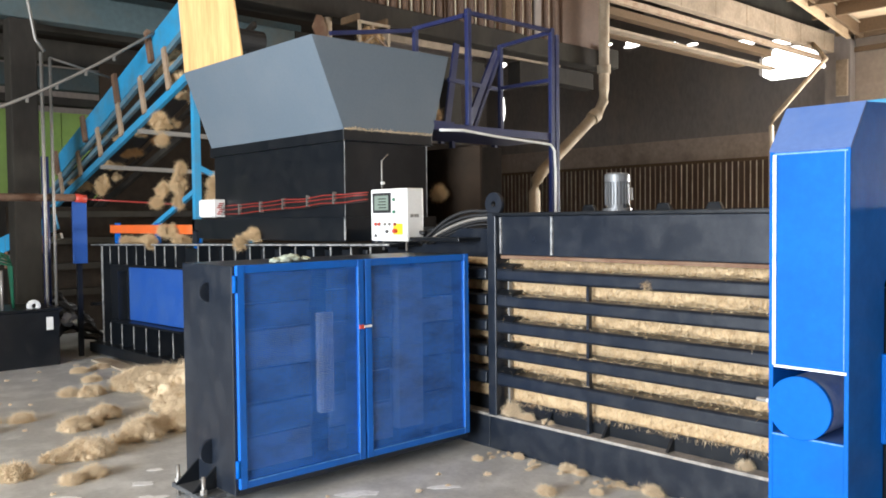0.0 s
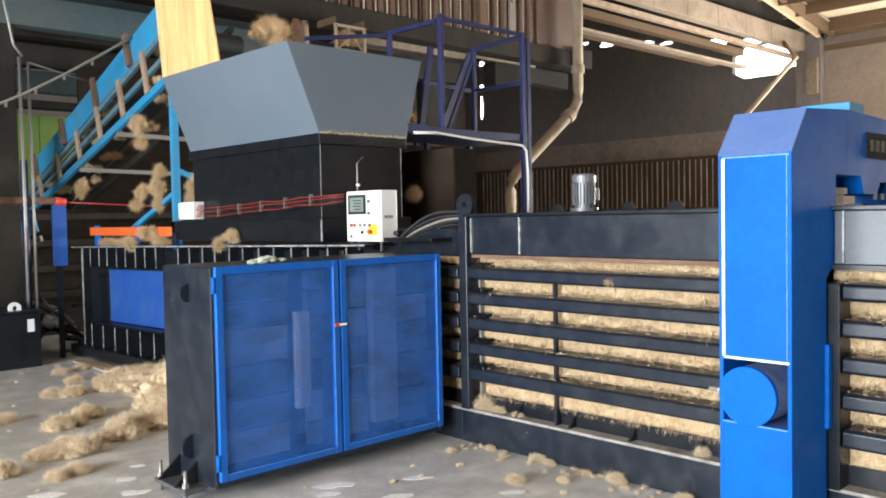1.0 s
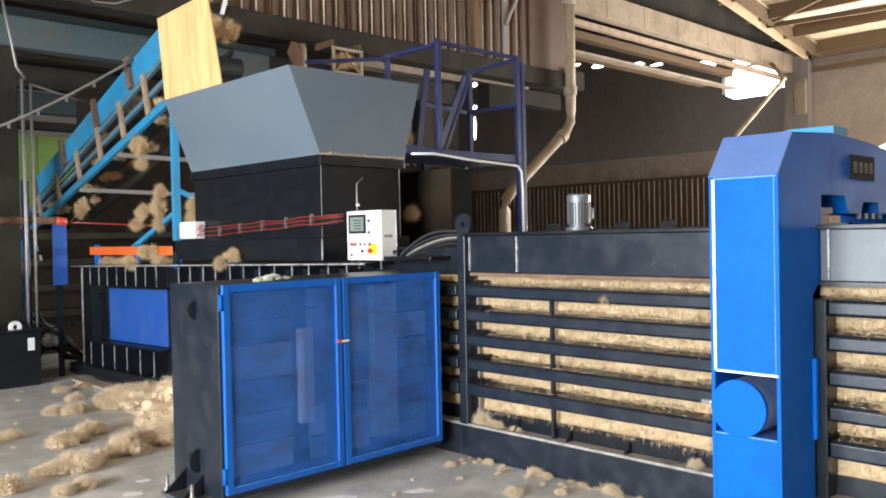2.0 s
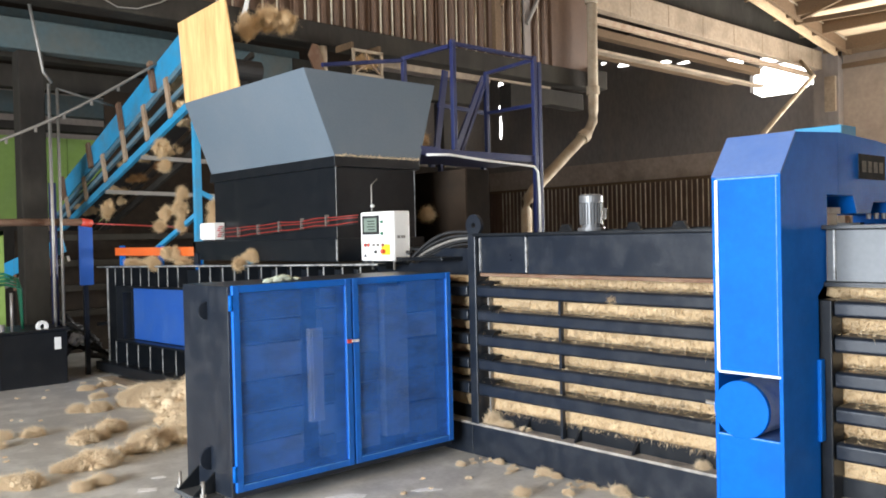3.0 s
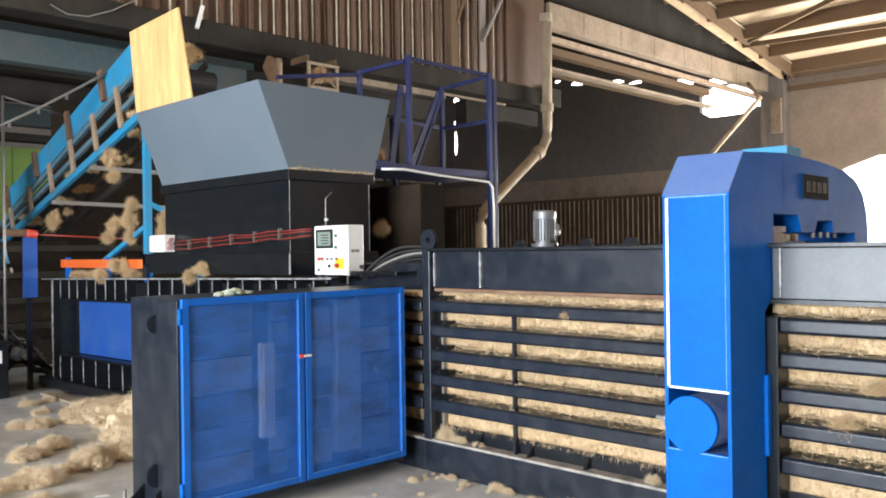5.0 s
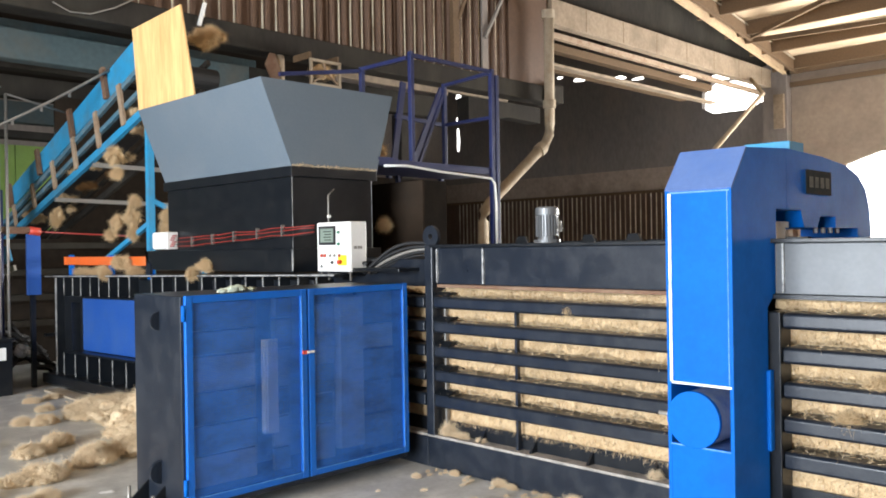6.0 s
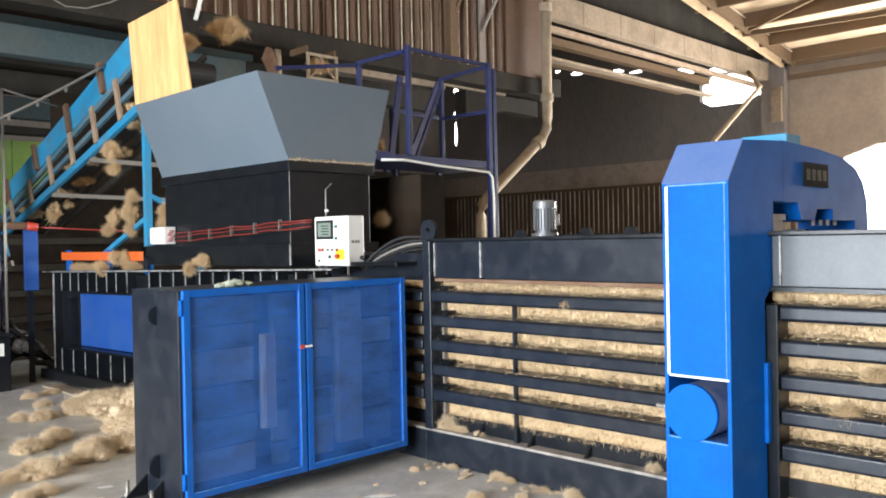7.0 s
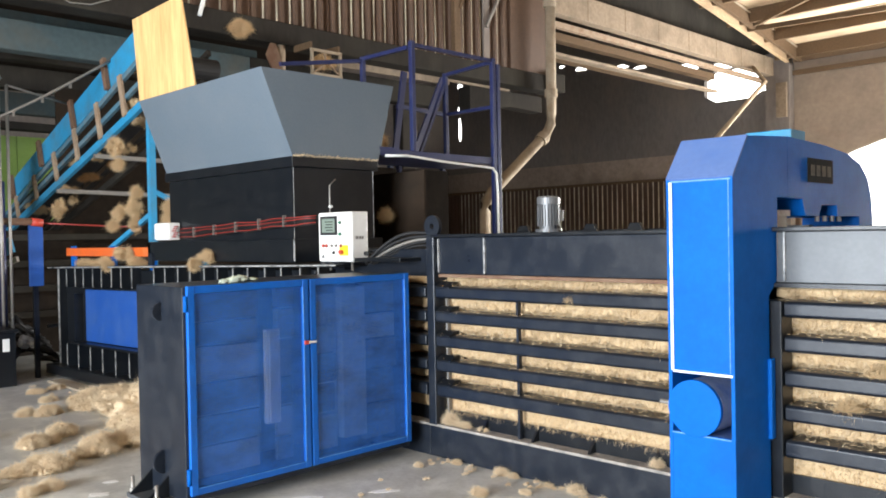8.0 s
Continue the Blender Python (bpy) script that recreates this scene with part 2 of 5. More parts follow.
class Solid:
    """Collects faces of one mesh, in world metres."""

    def __init__(self):
        self.v, self.f = [], []

    def add(self, verts, faces):
        k = len(self.v)
        self.v += [tuple(p) for p in verts]
        self.f += [tuple(i + k for i in f) for f in faces]
        return self

    def box(self, x0, x1, y0, y1, z0, z1, turn=None):
        p = [(x, y, z) for x in (x0, x1) for y in (y0, y1) for z in (z0, z1)]
        if turn is not None:
            c = Vector(((x0 + x1) / 2, (y0 + y1) / 2, (z0 + z1) / 2))
            p = [c + turn @ (Vector(q) - c) for q in p]
        return self.add(p, [(0, 1, 3, 2), (4, 6, 7, 5), (0, 4, 5, 1), (2, 3, 7, 6), (0, 2, 6, 4), (1, 5, 7, 3)])

    def bar(self, a, b, w, h, up=(0, 0, 1)):
        """A straight bar from a to b, w wide and h high."""
        a, b = Vector(a), Vector(b)
        d = (b - a).normalized()
        s = d.cross(Vector(up))
        s = s.normalized() if s.length > 1e-4 else Vector((1, 0, 0))
        u = s.cross(d)
        p = [q + s * i * w / 2 + u * j * h / 2 for q in (a, b) for i, j in ((-1, -1), (1, -1), (1, 1), (-1, 1))]
        return self.add(p, [(3, 2, 1, 0), (4, 5, 6, 7), (0, 1, 5, 4), (1, 2, 6, 5), (2, 3, 7, 6), (3, 0, 4, 7)])

    def prism(self, profile, axis, lo, hi):
        """A closed outline in the two other axes, drawn out along an axis."""
        def at(p, q):
            return {"x": (q, p[0], p[1]), "y": (p[0], q, p[1]), "z": (p[0], p[1], q)}[axis]
        n = len(profile)
        v = [at(p, lo) for p in profile] + [at(p, hi) for p in profile]
        return self.add(v, [tuple(range(n))[::-1], tuple(range(n, 2 * n))] + [(i, (i + 1) % n, n + (i + 1) % n, n + i) for i in range(n)])

    def tube(self, path, r, sides=10, closed_ends=True):
        path = [Vector(p) for p in path]
        rings = []
        for i, p in enumerate(path):
            d = (path[min(i + 1, len(path) - 1)] - path[max(i - 1, 0)]).normalized()
            s = d.cross(Vector((0.31, 0.17, 0.93))).normalized()
            u = s.cross(d)
            rr = r[i] if isinstance(r, (list, tuple)) else r
            rings.append([p + (s * math.cos(2 * math.pi * k / sides) + u * math.sin(2 * math.pi * k / sides)) * rr for k in range(sides)])
        v = [q for ring in rings for q in ring]
        f = [(i * sides + k, i * sides + (k + 1) % sides, (i + 1) * sides + (k + 1) % sides, (i + 1) * sides + k) for i in range(len(path) - 1) for k in range(sides)]
        if closed_ends:
            f += [tuple(range(sides))[::-1], tuple(range((len(path) - 1) * sides, len(path) * sides))]
        return self.add(v, f)

    def mesh(self, name, smooth=False):
        me = bpy.data.meshes.new(name)
        me.from_pydata([tuple(p) for p in self.v], [], self.f)
        b = bmesh.new()
        b.from_mesh(me)
        bmesh.ops.recalc_face_normals(b, faces=b.faces)
        b.to_mesh(me)
        b.free()
        if smooth:
            me.polygons.foreach_set("use_smooth", [True] * len(me.polygons))
        return me


def thing(name, where, label, category, group="", kind=""):
    """The Empty at a thing's base that carries its parts."""
    ob = new(name)
    ob.location = where
    ob.empty_display_size = 0.2
    PLACE[ob] = Vector(where)
    return tagged(ob, label, category, group, kind)


def part(name, solid, mat, parent, label="", bevel=0.0, smooth=False):
    """One mesh object under a thing or a part; the solid is in world metres."""
    o = PLACE[parent]
    if o.length:
        solid.v = [tuple(Vector(p) - o) for p in solid.v]
    me = solid.mesh(name, smooth)
    me.materials.append(mat)
    ob = new(name, me)
    ob.parent = parent
    PLACE[ob] = o
    if bevel:
        bv = ob.modifiers.new("edge", "BEVEL")
        bv.width, bv.segments, bv.limit_method = bevel, 2, "ANGLE"
    return tagged(ob, label)


def single(name, solid, mat, label, category, group="", kind="", bevel=0.0, smooth=False):
    """A thing that is one mesh, in world metres."""
    me = solid.mesh(name, smooth)
    me.materials.append(mat)
    ob = new(name, me)
    PLACE[ob] = Vector((0, 0, 0))
    if bevel:
        bv = ob.modifiers.new("edge", "BEVEL")
        bv.width, bv.segments, bv.limit_method = bevel, 2, "ANGLE"
    return tagged(ob, label, category, group, kind)


def S():
    return Solid()


def disc(c, r, axis, t, sides=24, hole=0.0):
    """A round plate about c, t thick along an axis, with an optional hole."""
    s = S()
    ang = [2 * math.pi * k / sides for k in range(sides)]
    def at(a, b, q):
        return {"x": (c[0] + q, c[1] + a, c[2] + b), "y": (c[0] + a, c[1] + q, c[2] + b), "z": (c[0] + a, c[1] + b, c[2] + q)}[axis]
    if not hole:
        v = [at(r * math.cos(a), r * math.sin(a), q) for q in (-t / 2, t / 2) for a in ang]
        return s.add(v, [tuple(range(sides))[::-1], tuple(range(sides, 2 * sides))] + [(i, (i + 1) % sides, sides + (i + 1) % sides, sides + i) for i in range(sides)])
    v = [at(rr * math.cos(a), rr * math.sin(a), q) for q in (-t / 2, t / 2) for rr in (r, hole) for a in ang]
    f = []
    n = sides
    for i in range(n):
        j = (i + 1) % n
        f += [(i, j, n + j, n + i), (2 * n + i, 3 * n + i, 3 * n + j, 2 * n + j), (i, 2 * n + i, 2 * n + j, j), (n + i, n + j, 3 * n + j, 3 * n + i)]
    return s.add(v, f)


def smoothstep(a, b, x):
    t = min(1, max(0, (x - a) / (b - a)))
    return t * t * (3 - 2 * t)


def add_strands(s, p, d, side, ln, w):
    """Curled ribbons from the points p along d, bending towards side: arrays of n x 3, lengths and half widths of n."""
    n = len(p)
    ln, w = ln[:, None], w[:, None]
    flat = np.cross(d, side)
    flat /= np.linalg.norm(flat, axis=1)[:, None] + 1e-9
    a = p + d * ln * 0.45 + side * ln * 0.12
    b = p + d * ln * 0.80 + side * ln * 0.45
    e = p + d * ln * 0.85 + side * ln * 0.95
    v = np.stack([p - flat * w, p + flat * w, a + flat * w, a - flat * w, b + flat * w, b - flat * w, e], axis=1).reshape(-1, 3)
    k = len(s.v)
    s.v += [tuple(q) for q in v.tolist()]
    for m in range(n):
        o = k + 7 * m
        s.f += [(o, o + 1, o + 2, o + 3), (o + 3, o + 2, o + 4, o + 5), (o + 5, o + 4, o + 6)]


def unit(a):
    return a / (np.linalg.norm(a, axis=1)[:, None] + 1e-9)


def clump(name, c, r, mat, seed, squash=(1, 1, 0.7), strands=120, lumps=7, parent=None):
    """A loose tuft of fibre: a ragged core wrapped in a tangle of fine curled strands."""
    rng = random.Random(seed)
    gen = np.random.default_rng(seed)
    s = S()
    o = Vector(c)
    centres = []
    for k in range(lumps):
        a, e = rng.uniform(0, 6.28), rng.uniform(0.05, 0.8) if lumps > 1 else 0
        h = rng.uniform(-0.25, 0.6) * (1.1 - e)
        centres.append((Vector((math.cos(a) * e * squash[0], math.sin(a) * e * squash[1], h * squash[2])) * r, r * rng.uniform(0.24, 0.44) * (1.2 - 0.5 * e) if lumps > 1 else r))
    up = 0.35 + 0.65 * squash[2]
    if strands > 50:
        # small wisps torn loose round the flanks and the foot
        for k in range(lumps * 4):
            a, e = rng.uniform(0, 6.28), rng.uniform(0.3, 0.95)
            h = rng.uniform(-0.3, 0.75) * max(0.15, 1.15 - e)
            centres.append((Vector((math.cos(a) * e * squash[0], math.sin(a) * e * squash[1], h * squash[2])) * r, r * rng.uniform(0.08, 0.20)))
    fine = 3 if lumps > 1 else 2
    core = ((0.74 if r > 0.09 else 0.5) if lumps > 1 else 0.22) if strands else 1.0
    for q, rr in centres:
        b = bmesh.new()
        bmesh.ops.create_icosphere(b, subdivisions=fine if rr > 0.22 * r else 2, radius=1.0)
        for v in b.verts:
            n = v.co.normalized()
            w = n * rr / 0.1 + q * 10 + Vector((seed * 3.1, 0, 0))
            k = core * (1 + 0.45 * noise.noise(n * 1.7 + Vector((seed * 3.1, rr * 40, 0))) + 0.22 * noise.noise(w * 2.2) + 0.14 * noise.noise(w * 6.0))
            p = n * rr * k
            v.co = Vector((p.x * squash[0], p.y * squash[1], p.z * up)) + q
        b.verts.index_update()
        s.add([v.co + o for v in b.verts], [[v.index for v in f.verts] for f in b.faces])
        b.free()
    if strands:
        area = sum(rr * rr for q, rr in centres) / max(1e-6, r * r)
        for q, rr in centres:
            count = int(strands * 26 * rr * rr / (area * r * r)) + 8
            n = unit(gen.normal(size=(count, 3)) + np.array((0, 0, 0.25)))
            lift = np.array([1 + 0.45 * noise.noise(Vector(m) * 1.7 + Vector((seed * 3.1, rr * 40, 0))) for m in n.tolist()])
            shell = gen.uniform(0.75, 1.10, count) * lift
            p = n * (rr * shell)[:, None] * np.array((squash[0], squash[1], up)) + np.array(q + o)
            tang = unit(np.cross(n, gen.normal(size=(count, 3))))
            d = unit(tang + n * gen.uniform(-0.5, 0.22, count)[:, None])
            side = unit(np.cross(d, gen.normal(size=(count, 3))))
            ln = gen.uniform(0.3, 1.0, count) ** 1.5 * min(max(rr, 0.35 * r if r > 0.1 else 1.1 * r), 0.07) + 0.006
            add_strands(s, p, d, side, ln, gen.uniform(0.0005, 0.0011, count) * (1.0 if r > 0.1 else 0.7))
    if parent is not None:
        return part(name, s, mat, parent, smooth=True)
    return s


# ---- the shed ----


def dip(y):
    """The floor falls gently towards the back of the shed."""
    return -0.018 * min(max(y - 6.0, 0.0), 7.0)


def sag(solid):
    solid.v = [(p[0], p[1], p[2] + dip(p[1])) for p in solid.v]
    return solid


def build_ground():
    s = S()
    xs = [-400, -60, -20] + [-10 + i * 0.5 for i in range(72)] + [40, 80, 400]
    ys = [-400, -60, -20] + [-10 + i * 0.5 for i in range(66)] + [40, 80, 400]
    v = []
    for y in ys:
        for x in xs:
            h = 0.012 * noise.noise(Vector((x * 0.5, y * 0.5, 0))) if -10 <= x <= 26 and -10 <= y <= 23 else 0
            v.append((x, y, h + dip(y) - 0.004))
    nx = len(xs)
    s.add(v, [(j * nx + i, j * nx + i + 1, (j + 1) * nx + i + 1, (j + 1) * nx + i) for j in range(len(ys) - 1) for i in range(nx - 1)])
    ob = single("floor", s, CONCRETE, "dusty grey concrete shed floor strewn with fibre", "floor", kind="structure", smooth=True)
    return ob


def corrugated(a, b, z0, z1, pitch=0.2, depth=0.05):
    """A ribbed sheet standing between two plan points."""
    a, b = Vector((*a, 0)), Vector((*b, 0))
    d = b - a
    n = Vector((-d.y, d.x, 0)).normalized()
    ln = d.length
    d.normalize()
    pts, t = [], 0.0
    while t < ln:
        for off, dep in ((0, 0), (0.62, 0), (0.70, 1), (0.92, 1)):
            q = t + off * pitch
            if q <= ln:
                pts.append(a + d * q + n * depth * dep)
        t += pitch
    pts.append(b)
    s = S()
    k = len(pts)
    th = n * 0.004
    v = [(*p.xy, z) for z in (z0, z1) for p in pts] + [(*(p - th).xy, z) for z in (z0, z1) for p in pts]
    f = [(i, i + 1, k + i + 1, k + i) for i in range(k - 1)] + [(2 * k + i, 3 * k + i, 3 * k + i + 1, 2 * k + i + 1) for i in range(k - 1)]
    return s.add(v, f)


def roof_z(x):
    return 6.95 + (24.6 - x) * 0.155 if x > 4 else 6.95 + 20.6 * 0.155 - (4 - x) * 0.155


def slab(s, x0, x1, y0, y1, lift, t):
    """A piece of the pitched roof between two x, t thick."""
    v = [(x, y, roof_z(x) + lift + q) for x in (x0, x1) for y in (y0, y1) for q in (0, t)]
    return s.add(v, [(0, 1, 3, 2), (4, 6, 7, 5), (0, 4, 5, 1), (2, 3, 7, 6), (0, 2, 6, 4), (1, 5, 7, 3)])


XW, YB = 24.6, 10.0


def build_shed():
    # far side wall, with a big doorway and a lit slot under the eaves
    s = S().box(XW, XW + 0.25, 8.5, 24.0, 0, 3.12).box(XW, XW + 0.25, 8.5, 10.0, 3.12, 6.74)
    s.box(XW, XW + 0.25, -1.0, 8.5, 4.15, 6.74)
    s.prism([(8.5, 3.3), (8.5, 4.15), (7.2, 4.15), (8.1, 3.85)], "x", XW, XW + 0.25).box(XW, XW + 0.25, -10.0, -1.0, 0, 6.74)
    wall = single("wall_east", s, RENDERED, "brown rendered shed wall with a tall open doorway", "wall", kind="structure")
    high = S().box(XW - 0.03, XW + 0.2, 10.0, 24.0, 4.22, 5.75)
    lights = ((10.45, 12.35, 6.72),)
    # added corner pieces round the big gap's outline, as its blurred glare does
    for ya, yb in ((10.449, 10.75), (12.351, 12.0)):
        high.prism([(ya, 5.749), (yb, 5.749), (ya, 5.95)], "x", XW - 0.03, XW + 0.2).prism([(ya, 6.721), (yb, 6.721), (ya, 6.45)], "x", XW - 0.03, XW + 0.2)
    last = 10.0
    high.box(XW - 0.03, XW + 0.2, 10.0, 24.0, 7.0, 8.6)
    for a, b, top in lights:
        high.box(XW - 0.03, XW + 0.2, last, a, 5.75, 7.0).box(XW - 0.03, XW + 0.2, a, b, top, 7.0)
        last = b
    high.box(XW - 0.03, XW + 0.2, last, 24.0, 5.75, 7.0)
    part("wall_panel", high, SHEET_DARK, wall, "soot-dark upper wall sheeting with daylight gaps")
    part("wall_panel", S().box(XW - 0.02, XW + 0.2, 10.0, 24.0, 3.12, 4.22), WALL_DARK, wall)
    part("wall_sheet", corrugated((XW - 0.02, 24.0), (XW - 0.02, 9.4), 0.2, 3.38, 0.20, -0.05), SHEET, wall, "brown ribbed wall sheeting")
    # thin strips paint the highlights on the wall sheet's ribs
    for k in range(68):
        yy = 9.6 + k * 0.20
        part("glint_ridge", S().box(XW - 0.09, XW - 0.05, yy, yy + 0.018, 0.2, 3.38), CREST_GLINT if k % 4 else PIPE, wall)
    part("rail", S().box(XW - 0.10, XW - 0.02, 9.4, 24.0, 3.38, 3.48), TIMBER, wall)
    part("rail", S().box(XW - 0.08, XW - 0.02, -9.0, 9.9, 6.60, 6.78), TIMBER, wall)
    part("rail", S().box(XW - 0.10, XW - 0.02, -9.0, 9.9, 6.22, 6.36), TIMBER, wall)
    part("pier", S().box(XW - 0.35, XW, 9.55, 10.25, 0, 6.9), SHEET_DARK, wall, "grimy concrete pier")
    part("pier", S().box(XW - 0.45, XW - 0.352, 9.60, 9.9, 5.0, 6.0), PALE_BEAM, wall, "patch of pale plaster on the pier")
    # other outer walls, unseen and added; their openings shape the light, the open side towards it
    s = S().box(-10, -9.8, -10, -2.6, 0, 7).box(-10, -9.8, 6.2, 24, 0, 7).box(-10, -9.8, -2.6, 6.2, 5.6, 8.0)
    single("wall_west", s, RENDERED, "unseen brown rendered wall added around the open side", "wall", kind="structure")
    s = S().box(-10, 0, -10.2, -10, 0, 10.5).box(5, XW, -10.2, -10, 0, 10.5).box(0, 5, -10.2, -10, 3.5, 10.5)
    single("wall_south", s, RENDERED, "unseen brown rendered end wall added behind the camera, with an opening", "wall", kind="structure")
    single("wall_north", S().box(-10, XW, 24.0, 24.2, 0, 9), SHEET_DARK, "soot-dark back wall of the shed", "wall", kind="structure")
    # roof: sheets in strips, with purlins and trusses below
    s = S()
    x = 24.5
    while x > -10:
        slab(s, x - 1.00, x - 0.02, -10, 10.05, 0, 0.03)
        x -= 1.025
    ceiling = single("ceiling", s, ROOF, "tan sheet roof lining over the main bay", "roof", kind="structure")
    s = S()
    slab(s, 4.0, 24.9, -10.2, 10.2, 0.10, 0.05)
    slab(s, -10.3, 4.0, -10.2, 10.2, 0.10, 0.05)
    single("ceiling", s, ROOF_DARK, "outer roof sheets over the main bay", "roof", kind="structure")
    for k in range(14):
        x = 24.15 - k * 1.5
        ob = S()
        ob.bar((x, -10, roof_z(x) - 0.18), (x, 9.9, roof_z(x) - 0.18), 0.10, 0.36)
        single("purlin", ob, TIMBER, "dark timber roof purlin", "purlin", group="roof purlins", kind="structure")
    for y in (9.7, 4.2, -1.5):
        truss = thing("roof_truss", (15, y, 7.5), "dusty steel roof truss under tan sheets", "truss", group="roof trusses", kind="structure")
        if y > 9:
            part("rafter", S().bar((24.5, y - 0.10, 6.70), (4.0, y - 0.10, roof_z(4.0) - 0.42), 0.10, 0.34), TAN_STEEL, truss, "tan painted rafter channel")
            part("rafter", S().bar((24.5, y - 0.38, 6.72), (4.0, y - 0.38, roof_z(4.0) - 0.40), 0.10, 0.30), TIMBER, truss)
            # the light on the rafter's edge is drawn as a paler strip
            part("rafter_edge", S().bar((24.5, y - 0.45, 6.88), (4.0, y - 0.45, roof_z(4.0) - 0.24), 0.03, 0.03), PIPE, truss, "pale strip for the light along the rafter edge")
        else:
            part("rafter", S().bar((24.5, y, 6.72), (4.0, y, roof_z(4.0) - 0.45), 0.16, 0.26), TIMBER, truss)
        if y < 9:
            part("tie", S().bar((24.5, y, 6.72), (4.0, y, 7.6), 0.10, 0.14), TIMBER, truss)
            for k in range(5):
                xa, xb = 23.2 - k * 3.2, 21.4 - k * 3.2
                part("web", S().bar((xa, y, 6.72 + (24.5 - xa) * 0.043), (xb, y, roof_z(xb) - 0.3), 0.06, 0.08), TIMBER, truss)
                part("web", S().bar((xb - 1.4, y, 6.72 + (25.9 - xb) * 0.043), (xb, y, roof_z(xb) - 0.3), 0.06, 0.08), TIMBER, truss)
    # braces between the trusses
    for a, b in (((21.5, 9.5, 7.05), (21.3, 3.0, 6.75)), ((21.5, 9.5, 7.10), (18.5, 4.2, 7.5)), ((18.2, 9.5, 7.6), (20.6, 4.2, 7.2))):
        single("roof_brace", S().bar(a, b, 0.08, 0.12), TIMBER, "dark steel brace between roof trusses", "brace", group="roof braces", kind="structure")
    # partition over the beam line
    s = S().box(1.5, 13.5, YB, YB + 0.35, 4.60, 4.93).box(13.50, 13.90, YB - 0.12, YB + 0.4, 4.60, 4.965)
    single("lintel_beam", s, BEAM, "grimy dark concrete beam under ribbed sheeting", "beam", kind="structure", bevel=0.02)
    part_wall = thing("partition_wall", (8, YB, 4.93), "brown ribbed sheet partition above the beam", "wall", kind="structure")
    part("sheet", corrugated((12.4, YB + 0.1), (1.5, YB + 0.1), 4.93, 10.4, 0.24, 0.05), SHEET, part_wall)
    # same painted highlights along the partition's ribs
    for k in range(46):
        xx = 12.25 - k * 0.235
        part("glint_ridge", S().box(xx, xx + 0.014, YB + 0.070, YB + 0.10, 4.93, roof_z(xx) - 0.1), CREST_GLINT if k % 6 else SHEET, part_wall)
    # added strip stands for the dark gap between two sheets
    part("gap_strip", S().box(11.60, 11.76, YB + 0.03, YB + 0.068, 4.93, 9.2), SHEET_DARK, part_wall, "dark gap strip between sheets")
    part("strut", S().bar((12.35, YB, 6.75), (11.64, YB, 5.60), 0.05, 0.05), GALV, part_wall, "slanting steel strut")
    part("bracket", S().bar((5.77, YB - 0.03, 4.78), (5.86, YB - 0.03, 5.10), 0.05, 0.04), WHITE, part_wall, "small white bracket")
    part("cable", S().tube([(3.85, YB - 0.03, 4.72), (4.05, YB - 0.03, 4.64), (4.30, YB - 0.03, 4.66), (4.6, YB - 0.03, 4.79), (4.9, YB - 0.03, 4.98)], 0.009, 8), GALV, part_wall, "slack grey cable")
    part("sheet", S().box(12.4, 13.6, YB + 0.06, YB + 0.12, 4.93, 9.0), SHEET, part_wall, "flat brown cover sheet")
    part("post", S().box(10.75, 10.9, YB - 0.04, YB + 0.05, 4.93, 9.6), TIMBER, part_wall)
    part("brace", S().bar((10.9, YB - 0.03, 5.8), (11.6, YB - 0.03, 7.4), 0.04, 0.06), TIMBER, part_wall)
    for z0, z1, y, m, lab in ((6.24, 6.76, YB, PALE_BEAM, "sooty whitewashed eaves beam"), (5.88, 6.05, YB + 0.5, TIMBER, "dark timber rail under the eaves"),
                              (5.60, 5.72, YB + 0.9, TIMBER, "dark timber rail under the eaves"), (5.40, 5.46, YB + 0.05, PALE_BEAM, "thin pale steel rail under the eaves")):
        beam = single("eaves_beam", S().box(13.7, XW if z0 > 6.0 else 21.6 if z0 > 5.8 else 20.9, y, y + 0.22, z0, z1), m, lab, "beam", group="eaves beams", kind="structure", bevel=0.01)
        if z0 > 6.2:
            for k in range(7):
                part("joint", S().box(14.9 + k * 1.45, 14.915 + k * 1.45, y - 0.003, y - 0.0005, z0 + 0.02, z1 - 0.02), TIMBER, beam, "dark joint between beam blocks")
            part("soffit_board", S().box(13.7, XW, y + 0.3, y + 0.42, z0 - 0.16, z0 - 0.04), WEATHERED, beam, "weathered board behind the beam")
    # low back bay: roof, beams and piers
    # roof tone carries the dimness of the back bay
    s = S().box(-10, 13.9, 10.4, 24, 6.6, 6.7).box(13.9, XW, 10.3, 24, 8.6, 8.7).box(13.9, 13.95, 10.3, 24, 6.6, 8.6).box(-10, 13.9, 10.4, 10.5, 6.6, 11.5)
    single("ceiling", s, ROOF_DARK, "near-black low roof of the back bay", "roof", kind="structure")
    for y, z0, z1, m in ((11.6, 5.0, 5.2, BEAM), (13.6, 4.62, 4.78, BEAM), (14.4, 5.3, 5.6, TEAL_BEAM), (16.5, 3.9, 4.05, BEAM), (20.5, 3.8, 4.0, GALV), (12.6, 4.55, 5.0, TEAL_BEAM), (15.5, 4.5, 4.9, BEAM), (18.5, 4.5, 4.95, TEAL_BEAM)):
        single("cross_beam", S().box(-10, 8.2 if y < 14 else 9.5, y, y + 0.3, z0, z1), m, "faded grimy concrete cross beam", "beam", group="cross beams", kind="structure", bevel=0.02)
